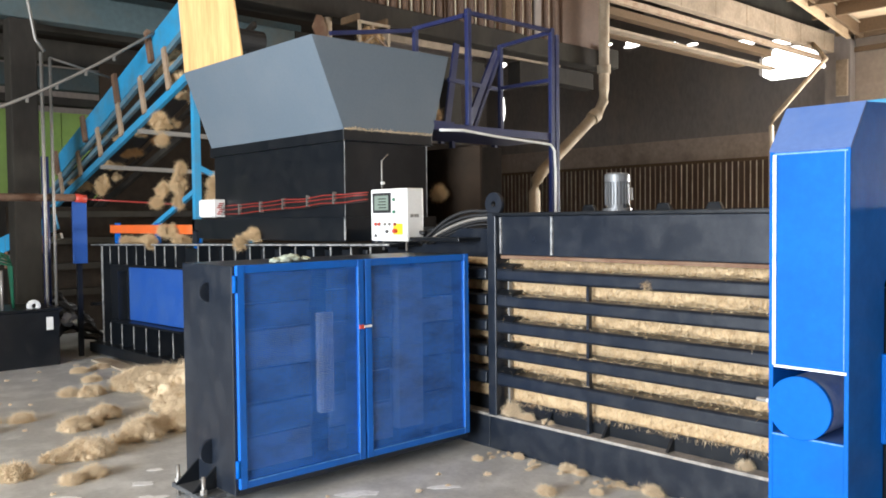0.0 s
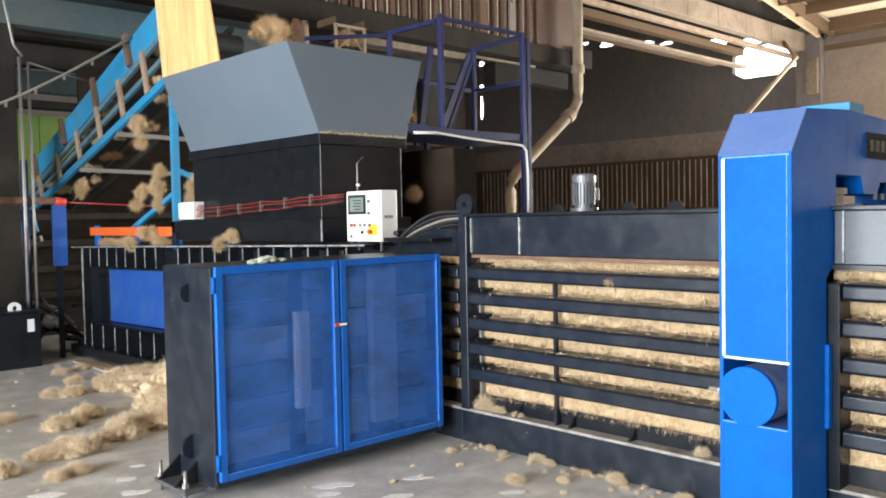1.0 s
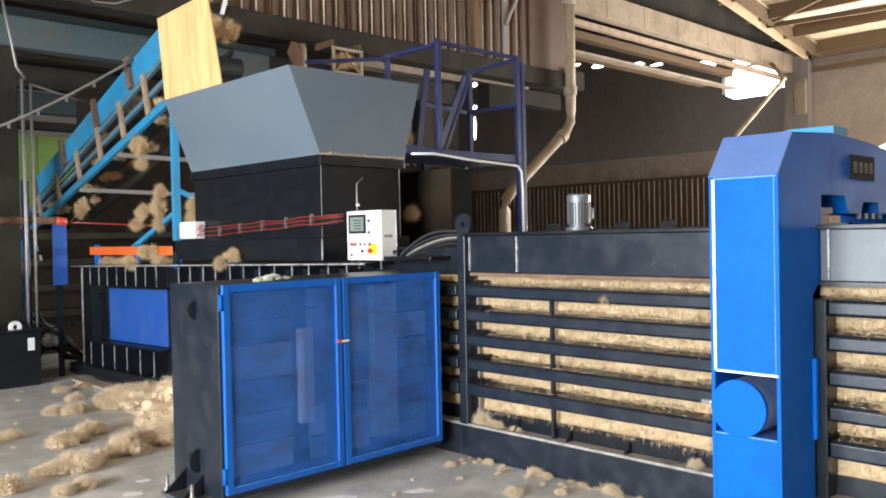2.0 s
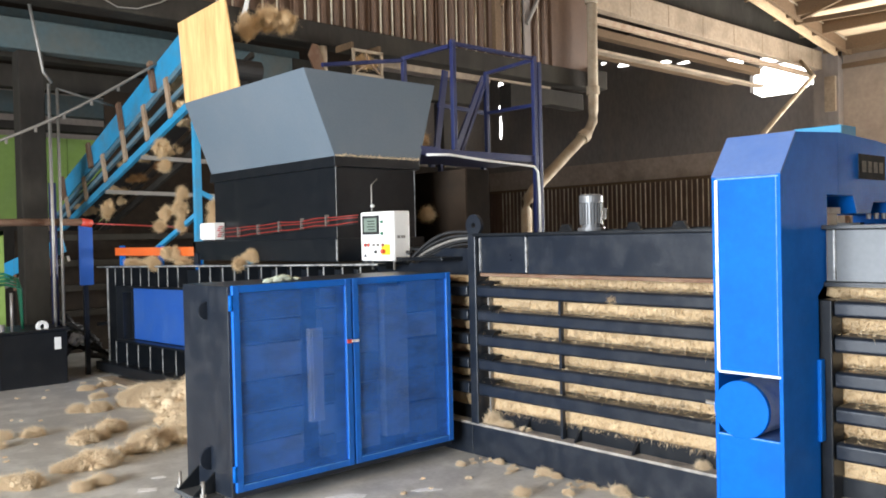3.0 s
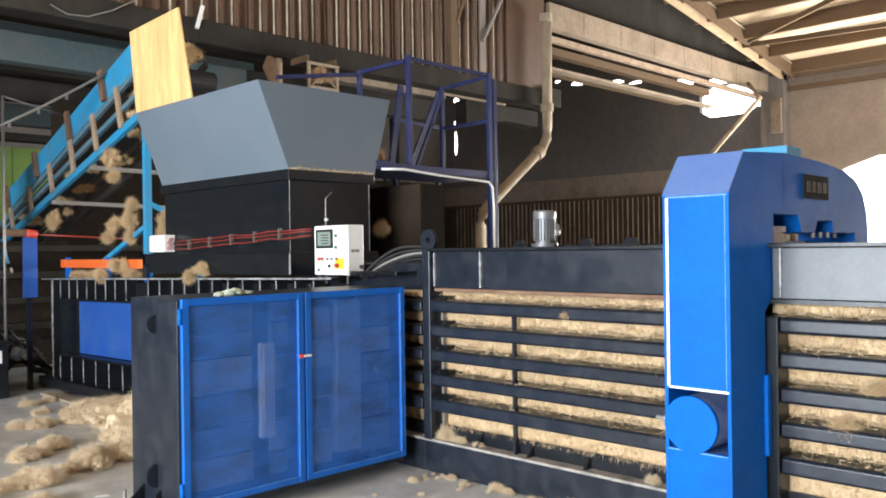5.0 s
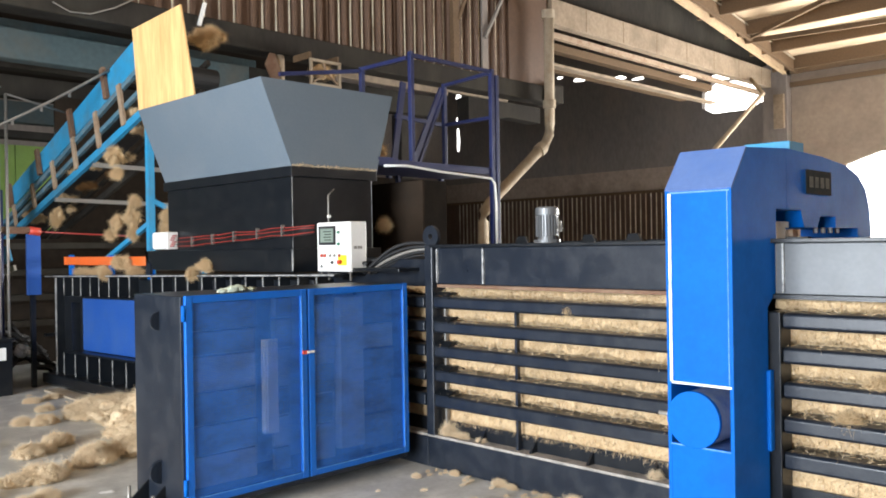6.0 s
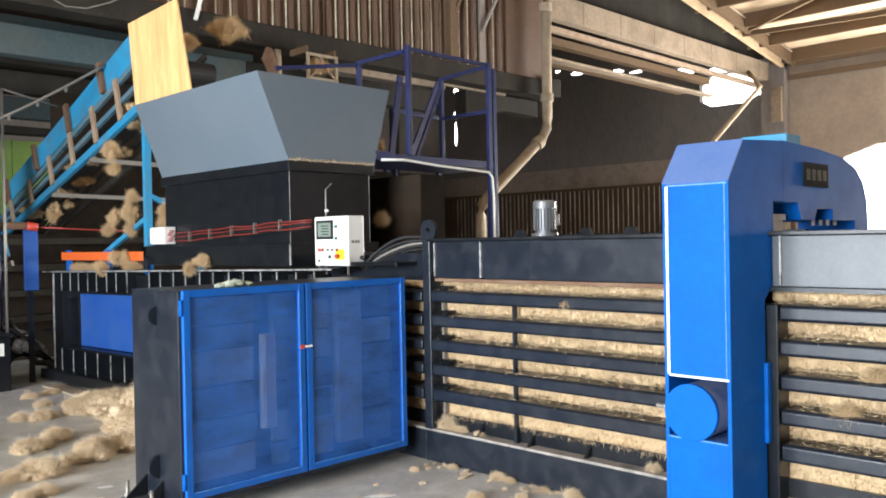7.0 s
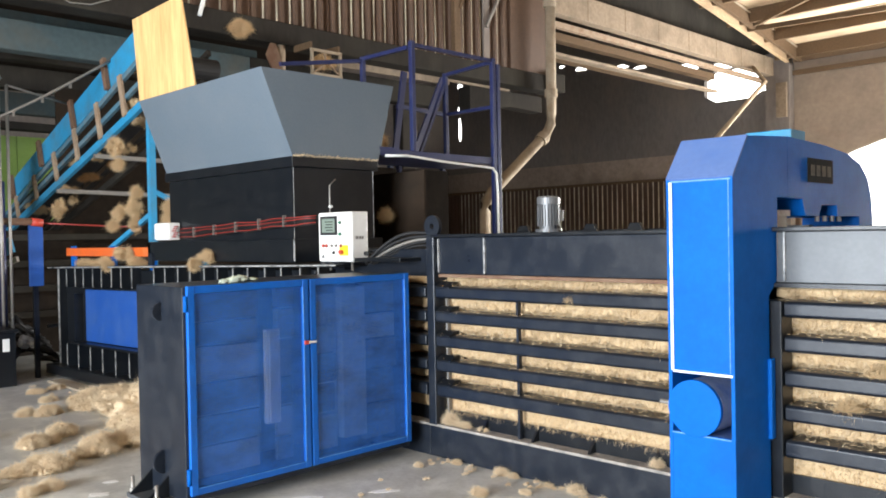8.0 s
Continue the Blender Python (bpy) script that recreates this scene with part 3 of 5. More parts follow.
    # dark copies of the teal beams: their shade is put into the colour
    single("cross_beam", S().box(8.2, 12.9, 12.6, 12.9, 4.55, 5.0), BEAM, "end of the teal cross beam, darkened for the deep shade", "beam", group="cross beams", kind="structure", bevel=0.02)
    single("cross_beam", S().prism([(11.7, 4.12), (11.7, 4.59), (13.9, 4.59), (13.9, 4.27), (12.9, 4.30)], "y", 10.5, 10.8), BEAM, "haunched concrete beam darkened for the deep shade", "beam", kind="structure")
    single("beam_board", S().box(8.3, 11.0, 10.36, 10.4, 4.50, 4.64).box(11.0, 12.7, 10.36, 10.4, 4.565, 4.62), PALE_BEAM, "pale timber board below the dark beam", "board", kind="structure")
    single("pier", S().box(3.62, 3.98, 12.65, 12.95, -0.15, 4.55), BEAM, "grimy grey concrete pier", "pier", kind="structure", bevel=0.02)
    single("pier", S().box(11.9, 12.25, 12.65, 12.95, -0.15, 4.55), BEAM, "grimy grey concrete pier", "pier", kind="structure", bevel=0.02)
    # added dark sheet closes the gap where dim roof shows above the eaves
    single("wall_panel", S().box(13.9, XW + 0.3, 10.26, 10.3, 6.76, 9.2), BEAM, "dark closing sheet for the dim roof above the eaves beam", "panel", kind="structure")
    # lime panels at the back, over a near-black wall added for the gloom
    single("wall_panel", S().box(1.2, 8.0, 18.9, 19.0, -0.15, 2.2), BEAM, "near-black wall added for the gloom below the lime panels", "wall", kind="structure")
    for k in range(7):
        single("wall_panel", S().box(1.2 + k * 0.85, 2.03 + k * 0.85, 18.9, 18.96, 2.2, 4.06), LIME, "lime green sheet panel at the back of the bay", "panel", group="lime green panels", kind="structure")
    # glowing plates for daylight gaps; the tall slim one draws a light streak
    for y, z, w, h in ((16.90, 7.64, 0.78, 0.24), (15.40, 7.39, 0.52, 0.12), (14.62, 7.26, 0.42, 0.08), (17.9, 7.78, 0.2, 0.08), (12.85, 6.99, 0.95, 0.24), (11.4, 6.86, 1.25, 0.2), (10.20, 6.05, 0.5, 0.36), (23.05, 6.88, 0.2, 0.16), (23.03, 7.8, 0.24, 0.18), (23.06, 6.04, 0.11, 0.95)):
        single("daylight_gap", S().prism([(y + w / 2 * math.cos(q) * (1 + 0.3 * math.sin(3 * q + y)), z + h / 2 * math.sin(q)) for q in [k * math.tau / 32 for k in range(32)]], "x", XW - 0.05, XW - 0.034), DAY, "small bright gap of daylight in the back wall", "gap", group="daylight gaps", kind="structure")
    for x, y0, y1 in ((24.42, -8, 9.5), (22.9, -8, 8.2)):
        single("rooflight", S().bar((x, y0, roof_z(x) - 0.02), (x, y1, roof_z(x) - 0.02), 0.09, 0.02), DAY, "long thin slit of daylight between roof sheets", "rooflight", group="rooflights", kind="structure")
    # what shows as open daylight, well outside
    single("backdrop", S().box(34, 34.1, -16, 40, -1, 12), DAY, "overexposed daylight outside the doorway", "backdrop", kind="structure")


# ---- the baling press ----
BARS = ((1.24, 1.33), (1.05, 1.14), (0.86, 0.95), (0.67, 0.76), (0.47, 0.57))


def bar_profile(z0, z1):
    m = 0.014
    return [(4.82, z0), (4.60, z0), (4.58, z0 + m), (4.58, z1 - m), (4.60, z1), (4.82, z1)]


def build_press():
    p = thing("baling_press", (5.2, 5.0, 0), "black and dark slate horizontal baling press full of coir fibre", "baling press")

    def xz(name, prof, y0, y1, mat, label="", bevel=0.0):
        s = S().prism([(a, b) for a, b in prof], "y", y0, y1)
        return part(name, s, mat, p, label, bevel)
    # front chamber, two panels either side of the yoke
    # right plate is a grey copy of the slate paint, lightened for its reflection
    for y0, y1, mat in ((2.009, 3.79, NAVY), (3.81, 4.285, NAVY), (-2.2, 1.626, GREY_SHEET)):
        part("top_plate", S().box(4.62, 4.66, y0, y1, 1.43, 1.71), mat, p, bevel=0.004)
    part("seam_strip", S().box(4.605, 4.62, 3.785, 3.80, 1.44, 1.70), EDGE, p, "pale weld seam")
    part("seam_strip", S().box(4.605, 4.62, 4.268, 4.279, 1.44, 1.70), EDGE, p, "pale weld seam")
    part("seam_strip", S().box(4.605, 4.62, 1.572, 1.582, 1.44, 1.71), EDGE, p, "pale weld seam")
    part("top_flange", S().box(4.56, 4.70, 2.009, 4.31, 1.712, 1.735), BLACK, p, bevel=0.003)
    part("top_flange", S().box(4.56, 4.70, -2.2, 1.625, 1.712, 1.735), BLACK, p, bevel=0.003)
    part("lip", S().box(4.585, 4.82, 2.009, 4.25, 1.405, 1.428), RUST, p, "fibre-stained lower lip of the plate")
    part("lip", S().box(4.585, 4.82, -2.2, 1.625, 1.405, 1.428), BLACK, p)
    part("corner_post", S().box(4.57, 4.80, 4.29, 4.372, 0.25, 1.735), NAVY, p, bevel=0.006)
    part("lifting_lug", disc((4.64, 4.36, 1.80), 0.085, "x", 0.03, 24, 0.022), NAVY, p)
    part("corner_post", S().box(4.555, 4.70, 1.575, 1.668, 0.25, 1.335), BLACK, p, "black box post beside the blue yoke", bevel=0.006)
    for ya, yb in ((1.98, 4.29), (-2.2, 1.572), (4.40, 5.75)):
        for z0, z1 in BARS:
            b = xz("bar", bar_profile(z0, z1), ya, yb, NAVY, bevel=0.006)
    for z0, z1 in zip([b[1] for b in BARS[1:]] + [0.25], [b[0] for b in BARS[0:]]):
        part("spacer", S().box(4.62, 4.655, 3.488, 3.508, z0, z1), NAVY, p)
        part("spacer", S().box(4.655, 4.69, 4.232, 4.25, z0, z1), GALV, p)
    for z0, z1 in BARS:
        part("bar_end", S().prism([(4.58, z1), (4.64, z1 + 0.035), (4.80, z1 + 0.035), (4.80, z0), (4.60, z0)], "y", 4.14, 4.30), BLACK, p, bevel=0.004)
    for ya, yb in ((1.98, 4.372), (-2.2, 1.66), (4.376, 5.75)):
        part("base_panel", S().box(4.585, 4.64, ya, yb, 0.0, 0.235), NAVY, p, bevel=0.004)
        part("base_ledge", S().box(4.575, 4.86, ya, yb, 0.237, 0.257), DUST, p, "ledge thick with pale fibre dust", bevel=0.003)
        part("sill", S().box(4.675, 4.69, ya, yb, 0.258, 0.362), BLACK, p)
    for k in range(4):
        part("gusset", S().prism([(4.60, 0.258), (4.674, 0.258), (4.674, 0.345)], "y", 2.40 + k * 0.48, 2.418 + k * 0.48), BLACK, p)
    # deck, far side and ends
    part("deck", S().box(4.70, 5.92, -2.2, 4.46, 1.69, 1.712), NAVY, p)
    part("far_wall", S().box(5.88, 5.92, -2.2, 4.46, 0.0, 1.688), BLACK, p)
    for yy in (3.2, 3.62, 4.0, 4.32):
        part("deck_lug", S().prism([(yy - 0.09, 1.712), (yy + 0.09, 1.712), (yy + 0.04, 1.80), (yy - 0.04, 1.80)], "x", 5.70, 5.74), BLACK, p, bevel=0.004)
    part("deck_rail", S().box(5.80, 5.86, 1.9, 4.4, 1.714, 1.75), BLACK, p)
    part("neck", S().box(4.75, 5.80, 4.46, 6.0, 1.30, 1.62), NAVY, p, bevel=0.01)
    part("neck_flange", S().box(4.52, 5.2, 4.62, 5.2, 1.52, 1.55), BLACK, p, bevel=0.004)
    # rear body
    part("body", sag(S().box(4.52, 5.92, 5.76, 11.85, 0.0, 1.44)), BLACK, p, bevel=0.008)
    part("top_rail", sag(S().box(4.40, 4.75, 5.3, 11.92, 1.475, 1.50)), BLACK, p, "black top rail with a pale edge strip", bevel=0.003)
    part("rail_edge", sag(S().box(4.392, 4.40, 5.3, 11.92, 1.484, 1.497)), EDGE, p, "pale worn edge with its glint coloured in")
    y = 5.55
    k = 0
    while y < 11.6:
        if not (8.95 < y < 9.1):
            part("rib", sag(S().box(4.41, 4.52, y, y + 0.02, 1.225, 1.474)), BLACK, p)
            part("rib_edge", sag(S().box(4.402, 4.41, y + 0.006, y + 0.015, 1.23, 1.47)), EDGE, p)
        y += 0.30 if k % 2 else 0.27
        k += 1
    part("flange", sag(S().box(4.40, 4.52, 9.05, 11.2, 1.20, 1.22)), BLACK, p)
    part("flange", sag(S().box(4.36, 4.52, 9.05, 11.15, 0.47, 0.495)), BLACK, p)
    part("blue_cover", sag(S().box(4.49, 4.518, 9.18, 10.85, 0.505, 1.192)), PANEL_BLUE, p, "matt blue cover panel", bevel=0.006)
    part("stile", sag(S().box(4.40, 4.52, 11.0, 11.06, 0.46, 1.14)), BLACK, p)
    part("stile", sag(S().box(4.42, 4.52, 11.55, 11.60, 0.1, 1.47)), BLACK, p)
    part("stile_edge", sag(S().box(4.405, 4.42, 11.565, 11.58, 0.1, 1.47)), EDGE, p)
    for k in range(6):
        yy = 9.25 + k * 0.38
        part("rib", sag(S().box(4.36, 4.52, yy, yy + 0.025, 0.16, 0.469)), BLACK, p)
        part("rib_edge", sag(S().box(4.352, 4.36, yy + 0.008, yy + 0.018, 0.17, 0.46)), EDGE, p)
    part("plinth", sag(S().box(4.28, 4.52, 9.0, 11.75, 0.03, 0.16)), BLACK, p, "black plinth beam", bevel=0.01)
    for yy in (11.65,):
        part("side_bracket", sag(S().box(4.3, 4.52, yy, yy + 0.08, 0.66, 0.70)), BLACK, p)
    part("lug_plate", sag(S().prism([(8.75, 1.50), (8.87, 1.50), (8.86, 1.62), (8.81, 1.65), (8.76, 1.62)], "x", 4.43, 4.46)), NAVY, p)
    return p


def build_bale():
    """The fibre packed behind the bars: one rough face, undercut above each bar."""
    s = S()
    edges = [1.40] + [z for b in BARS for z in (b[1], b[0])] + [0.30]
    gaps = [(edges[k + 1], edges[k]) for k in range(0, len(edges), 2)]
    for ya, yb in ((1.9, 4.285), (-2.2, 1.665), (4.40, 5.75)):
        ny, nz = int((yb - ya) / 0.011), 120
        v = []
        for j in range(nz + 1):
            z = 0.30 + (1.40 - 0.30) * j / nz
            low, high = min(gaps, key=lambda g: abs(z - (g[0] + g[1]) / 2))
            rise = (z - low) / (high - low)
            for i in range(ny + 1):
                y = ya + (yb - ya) * i / ny
                edge = 0.30 + 0.30 * noise.noise(Vector((y * 5, low * 31, 2.0))) + 0.22 * noise.noise(Vector((y * 23, low * 31, 5.0)))
                x = 4.705 + 0.075 * (1 - smoothstep(0.0, max(0.08, edge), rise)) + 0.03 * smoothstep(0.82, 1.0, rise)
                n = 0.012 * noise.noise(Vector((y * 5, z * 9, 1.0))) + 0.012 * noise.noise(Vector((y * 19, z * 16, 0))) + 0.012 * noise.noise(Vector((y * 70, z * 18, 4))) + 0.007 * noise.noise(Vector((y * 120, z * 70, 7)))
                v.append((x + n, y, z))
        w = ny + 1
        s.add(v, [(j * w + i, j * w + i + 1, (j + 1) * w + i + 1, (j + 1) * w + i) for j in range(nz) for i in range(ny)])
    bale = single("fibre_bale", s, FIBRE, "compressed golden coir fibre bulging between the press bars", "fibre", smooth=True)
    gen = np.random.default_rng(5)
    gaps = np.array(gaps)
    for mat, count, label in ((FIBRE_PALE, 22000, "loose pale fibres"), (FIBRE, 26000, "loose golden fibres"), (FIBRE_DARK, 5000, "loose brown fibres")):
        s = S()
        y = gen.uniform(-1.0, 4.27, count)
        y = y[(y < 1.6) | (y > 1.95)]
        n = len(y)
        g = gaps[gen.integers(0, len(gaps), n)]
        z = g[:, 0] + (g[:, 1] - g[:, 0]) * gen.uniform(0.25, 1.0, n)
        x = 4.702 + gen.normal(0, 0.008, n)
        # scraps lying on the bars, and wisps hanging down over the foot of each gap
        fallen = (gen.random(n) < 0.07) & (g[:, 0] > 0.4)
        x = np.where(fallen, gen.uniform(4.59, 4.74, n), x)
        z = np.where(fallen, g[:, 0] + 0.006, z)
        turn = gen.normal(-1.57, 0.8, n)
        d = unit(np.stack([gen.uniform(-0.5, 0.1, n), np.cos(turn), np.where(fallen, 0.05, np.sin(turn))], axis=1))
        side = unit(np.cross(d, gen.normal(size=(n, 3))))
        add_strands(s, np.stack([x, y, z], axis=1), d, side, gen.uniform(0.010, 0.040, n), gen.uniform(0.0006, 0.0013, n))
        # the ragged fringe over the sill
        m = count // 30
        y = gen.uniform(1.98, 4.26, m)
        keep = np.array([noise.noise(Vector((q * 7.0, 3.0, 0.0))) + 0.6 * noise.noise(Vector((q * 26.0, 1.0, 0.0))) for q in y.tolist()]) > -0.1
        y = y[keep]
        m = len(y)
        p = np.stack([gen.uniform(4.66, 4.70, m), y, gen.uniform(0.35, 0.38, m)], axis=1)
        d = unit(np.stack([gen.uniform(-0.4, 0.0, m), gen.normal(0, 0.5, m), -np.ones(m)], axis=1))
        add_strands(s, p, d, unit(np.cross(d, gen.normal(size=(m, 3)))), gen.uniform(0.010, 0.040, m), gen.uniform(0.0006, 0.0013, m))
        tagged(part("loose_fibre", s, mat, bale, label), kind="stuff")
    return bale


def build_bale_fluff():
    """Tufts lying on the ledge below the bars and hanging on the bars."""
    for k, (y, r, q) in enumerate(((4.19, 0.055, (0.5, 1.4, 1.2)), (4.06, 0.032, (0.7, 2.4, 0.6)), (3.86, 0.022, (0.8, 1.8, 0.5)), (2.40, 0.032, (0.7, 1.1, 1.0)))):
        single("fibre_tuft", clump("t", (4.635, y, 0.258 + r * 0.35 * q[2]), r, FIBRE_PALE, 40 + k, q, 150, 6), FIBRE_PALE, "ragged tuft of golden fibre spilt on the press ledge", "fibre", group="fibre tufts on the press", smooth=True)
    for y, z, r in ((3.02, 1.27, 0.028), (0.95, 1.10, 0.06), (1.25, 0.75, 0.06), (1.12, 0.96, 0.045)):
        single("fibre_tuft", clump("t", (4.60 if y > 2 else 4.64, y, z), r, FIBRE, int(y * 50), (0.6, 1.2, 0.9), 80, 5), FIBRE, "small tuft of golden fibre hanging between press bars", "fibre", group="fibre tufts on the press", smooth=True)


def build_yoke():
    g = thing("press_yoke", (5.2, 1.8, 0), "glossy bright blue clamping yoke standing over the press chamber", "yoke")
    x0, x1, y0, y1 = 4.11, 4.53, 1.63, 2.007
    # the near column is welded from two full cheeks with plates between, open for the hydraulic ram
    cheek = [(x0, 0.0), (x0, 2.0), (4.29, 2.22), (4.80, 2.25), (4.80, 1.90), (4.655, 1.90), (4.655, 1.45), (x1, 1.36), (x1, 0.0)]
    part("cheek", S().prism(cheek, "y", y0, y0 + 0.022), BLUE, g, bevel=0.004)
    part("cheek", S().prism(cheek, "y", y1 - 0.022, y1), BLUE, g, bevel=0.004)
    part("front_plate", S().box(x0 + 0.003, x0 + 0.025, y0 + 0.022, y1 - 0.022, 0.0, 0.645), BLUE, g)
    part("front_plate", S().box(x0 + 0.003, x0 + 0.025, y0 + 0.022, y1 - 0.022, 0.965, 1.995), BLUE, g)
    # paler than the yoke paint, so the shelf reads as lit
    part("window_shelf", S().box(x0 + 0.026, x1 - 0.031, y0 + 0.022, y1 - 0.022, 0.625, 0.645), GREYED_BLUE, g, "greyed lower shelf of the ram window")
    part("window_head", S().box(x0 + 0.026, x1 - 0.031, y0 + 0.022, y1 - 0.022, 0.965, 0.985), BLUE, g)
    part("back_plate", S().box(x1 - 0.03, x1, y0 + 0.022, y1 - 0.022, 0.0, 1.80), BLUE, g)
    part("top_plate", S().prism([(4.29, 2.205), (4.29, 2.22), (4.80, 2.25), (4.80, 2.235)], "y", y0 + 0.022, y1 - 0.022), BLUE, g)
    arch = [(4.80, 1.90), (4.80, 2.25), (5.35, 2.235), (5.75, 2.205), (5.98, 2.15), (6.12, 2.06), (6.19, 1.94), (6.21, 1.80), (6.21, 0.0), (5.95, 0.0), (5.95, 1.80), (5.55, 1.80), (5.55, 1.87), (5.30, 1.87), (5.25, 1.80), (5.05, 1.80), (5.0, 1.90)]
    part("cross_head", S().prism(arch, "y", y0 + 0.0005, y1 - 0.0005), BLUE, g)
    # strips paint the bright highlights on the yoke's welds and edges
    part("seam_strip", S().box(x0 - 0.005, x0 - 0.001, y1 - 0.036, y1 - 0.020, 0.975, 1.985), WELD, g, "weld seam with a white painted highlight")
    part("seam_strip", S().box(x0 - 0.005, x0 + 0.003, y0 + 0.01, y1 - 0.03, 0.966, 0.978), WELD, g, "weld seam with a pale painted glint")
    part("seam_strip", S().box(x0 - 0.004, x0 - 0.001, y0 + 0.01, y1 - 0.03, 1.984, 1.992), SEAM, g, "weld seam with a pale painted glint")
    part("seam_strip", S().box(x0 - 0.003, x0 + 0.003, y0 + 0.020, y0 + 0.024, 0.985, 1.99), SEAM, g, "weld seam with a pale painted glint")
    part("name_plate", S().box(5.08, 5.47, y0 - 0.006, y0 + 0.002, 2.0, 2.145), PLATE, g, "dark raised name plate")
    # thin plate tones the slope for dust and the light it catches
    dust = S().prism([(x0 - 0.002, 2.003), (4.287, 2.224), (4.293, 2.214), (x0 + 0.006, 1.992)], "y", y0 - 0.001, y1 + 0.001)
    part("sloped_plate", dust, GREYED_BLUE, g, "dull greyed blue sloping plate")
    for k in range(4):
        part("plate_mark", S().box(5.12 + k * 0.085, 5.175 + k * 0.085, y0 - 0.009, y0 - 0.0062, 2.04, 2.105), WORN, g)
    part("cap", S().box(4.95, 5.16, y0 + 0.04, y1 - 0.06, 2.235, 2.31), CYAN, g, "pale blue cap block", bevel=0.006)
    part("side_hinge", S().box(4.50, 4.55, y0 - 0.022, y0 + 0.002, 0.58, 1.02), BLUE, g, bevel=0.006)
    cyl = part("ram", disc((4.095, 1.845, 0.786), 0.151, "x", 0.03, 48), BLUE, g, "round blue hydraulic ram end", bevel=0.004)
    part("barrel", disc((4.27, 1.845, 0.786), 0.148, "x", 0.31, 48), BARREL, cyl, "scuffed grey steel ram barrel")
    part("seam_strip", S().box(x0 - 0.003, x0 + 0.003, y0 + 0.02, y1 - 0.02, 0.636, 0.643), SEAM, g, "weld seam with a pale painted glint")
    part("nipple", S().tube([(4.2, 1.98, 0.775), (4.2, 2.06, 0.775)], 0.009, 10), WHITE, cyl, "brass grease nipple")
    part("nipple_tip", S().tube([(4.2, 2.06, 0.775), (4.2, 2.11, 0.775)], 0.012, 8), GALV, cyl)
    part("bolt_block", S().box(4.80, 4.95, 1.70, 1.78, 1.736, 1.80), WHITE, g, "pale bolt block", bevel=0.004)
    part("bolt_head", S().box(4.78, 4.97, 1.69, 1.79, 1.80, 1.835), LIMEWASH, g)
    for k in range(4):
        part("bolt", disc((5.30 + k * 0.12, 1.66, 1.785), 0.015, "z", 0.035, 8), MOTOR, g)
    return g


def build_motor():
    m = thing("electric_motor", (5.72, 4.05, 1.714), "silver finned electric motor standing upright on the press deck", "motor")
    c = (5.72, 4.05)
    part("housing", S().tube([(*c, 1.76), (*c, 1.98)], 0.078, 28), MOTOR, m, smooth=False)
    for k in range(22):
        a = 2 * math.pi * k / 22
        part("fin", S().bar((c[0] + 0.085 * math.cos(a), c[1] + 0.085 * math.sin(a), 1.79), (c[0] + 0.085 * math.cos(a), c[1] + 0.085 * math.sin(a), 1.97), 0.006, 0.022, (math.cos(a), math.sin(a), 0)), MOTOR, m)
    part("fan_cover", S().tube([(*c, 1.975), (*c, 2.03), (*c, 2.045)], [0.098, 0.098, 0.082], 28), MOTOR, m, "smooth silver fan cover")
    part("foot_flange", disc((*c, 1.74), 0.115, "z", 0.05, 28), MOTOR, m)
    part("terminal_box", S().box(c[0] + 0.09, c[0] + 0.15, c[1] - 0.05, c[1] + 0.05, 1.83, 1.93), MOTOR, m, bevel=0.005)


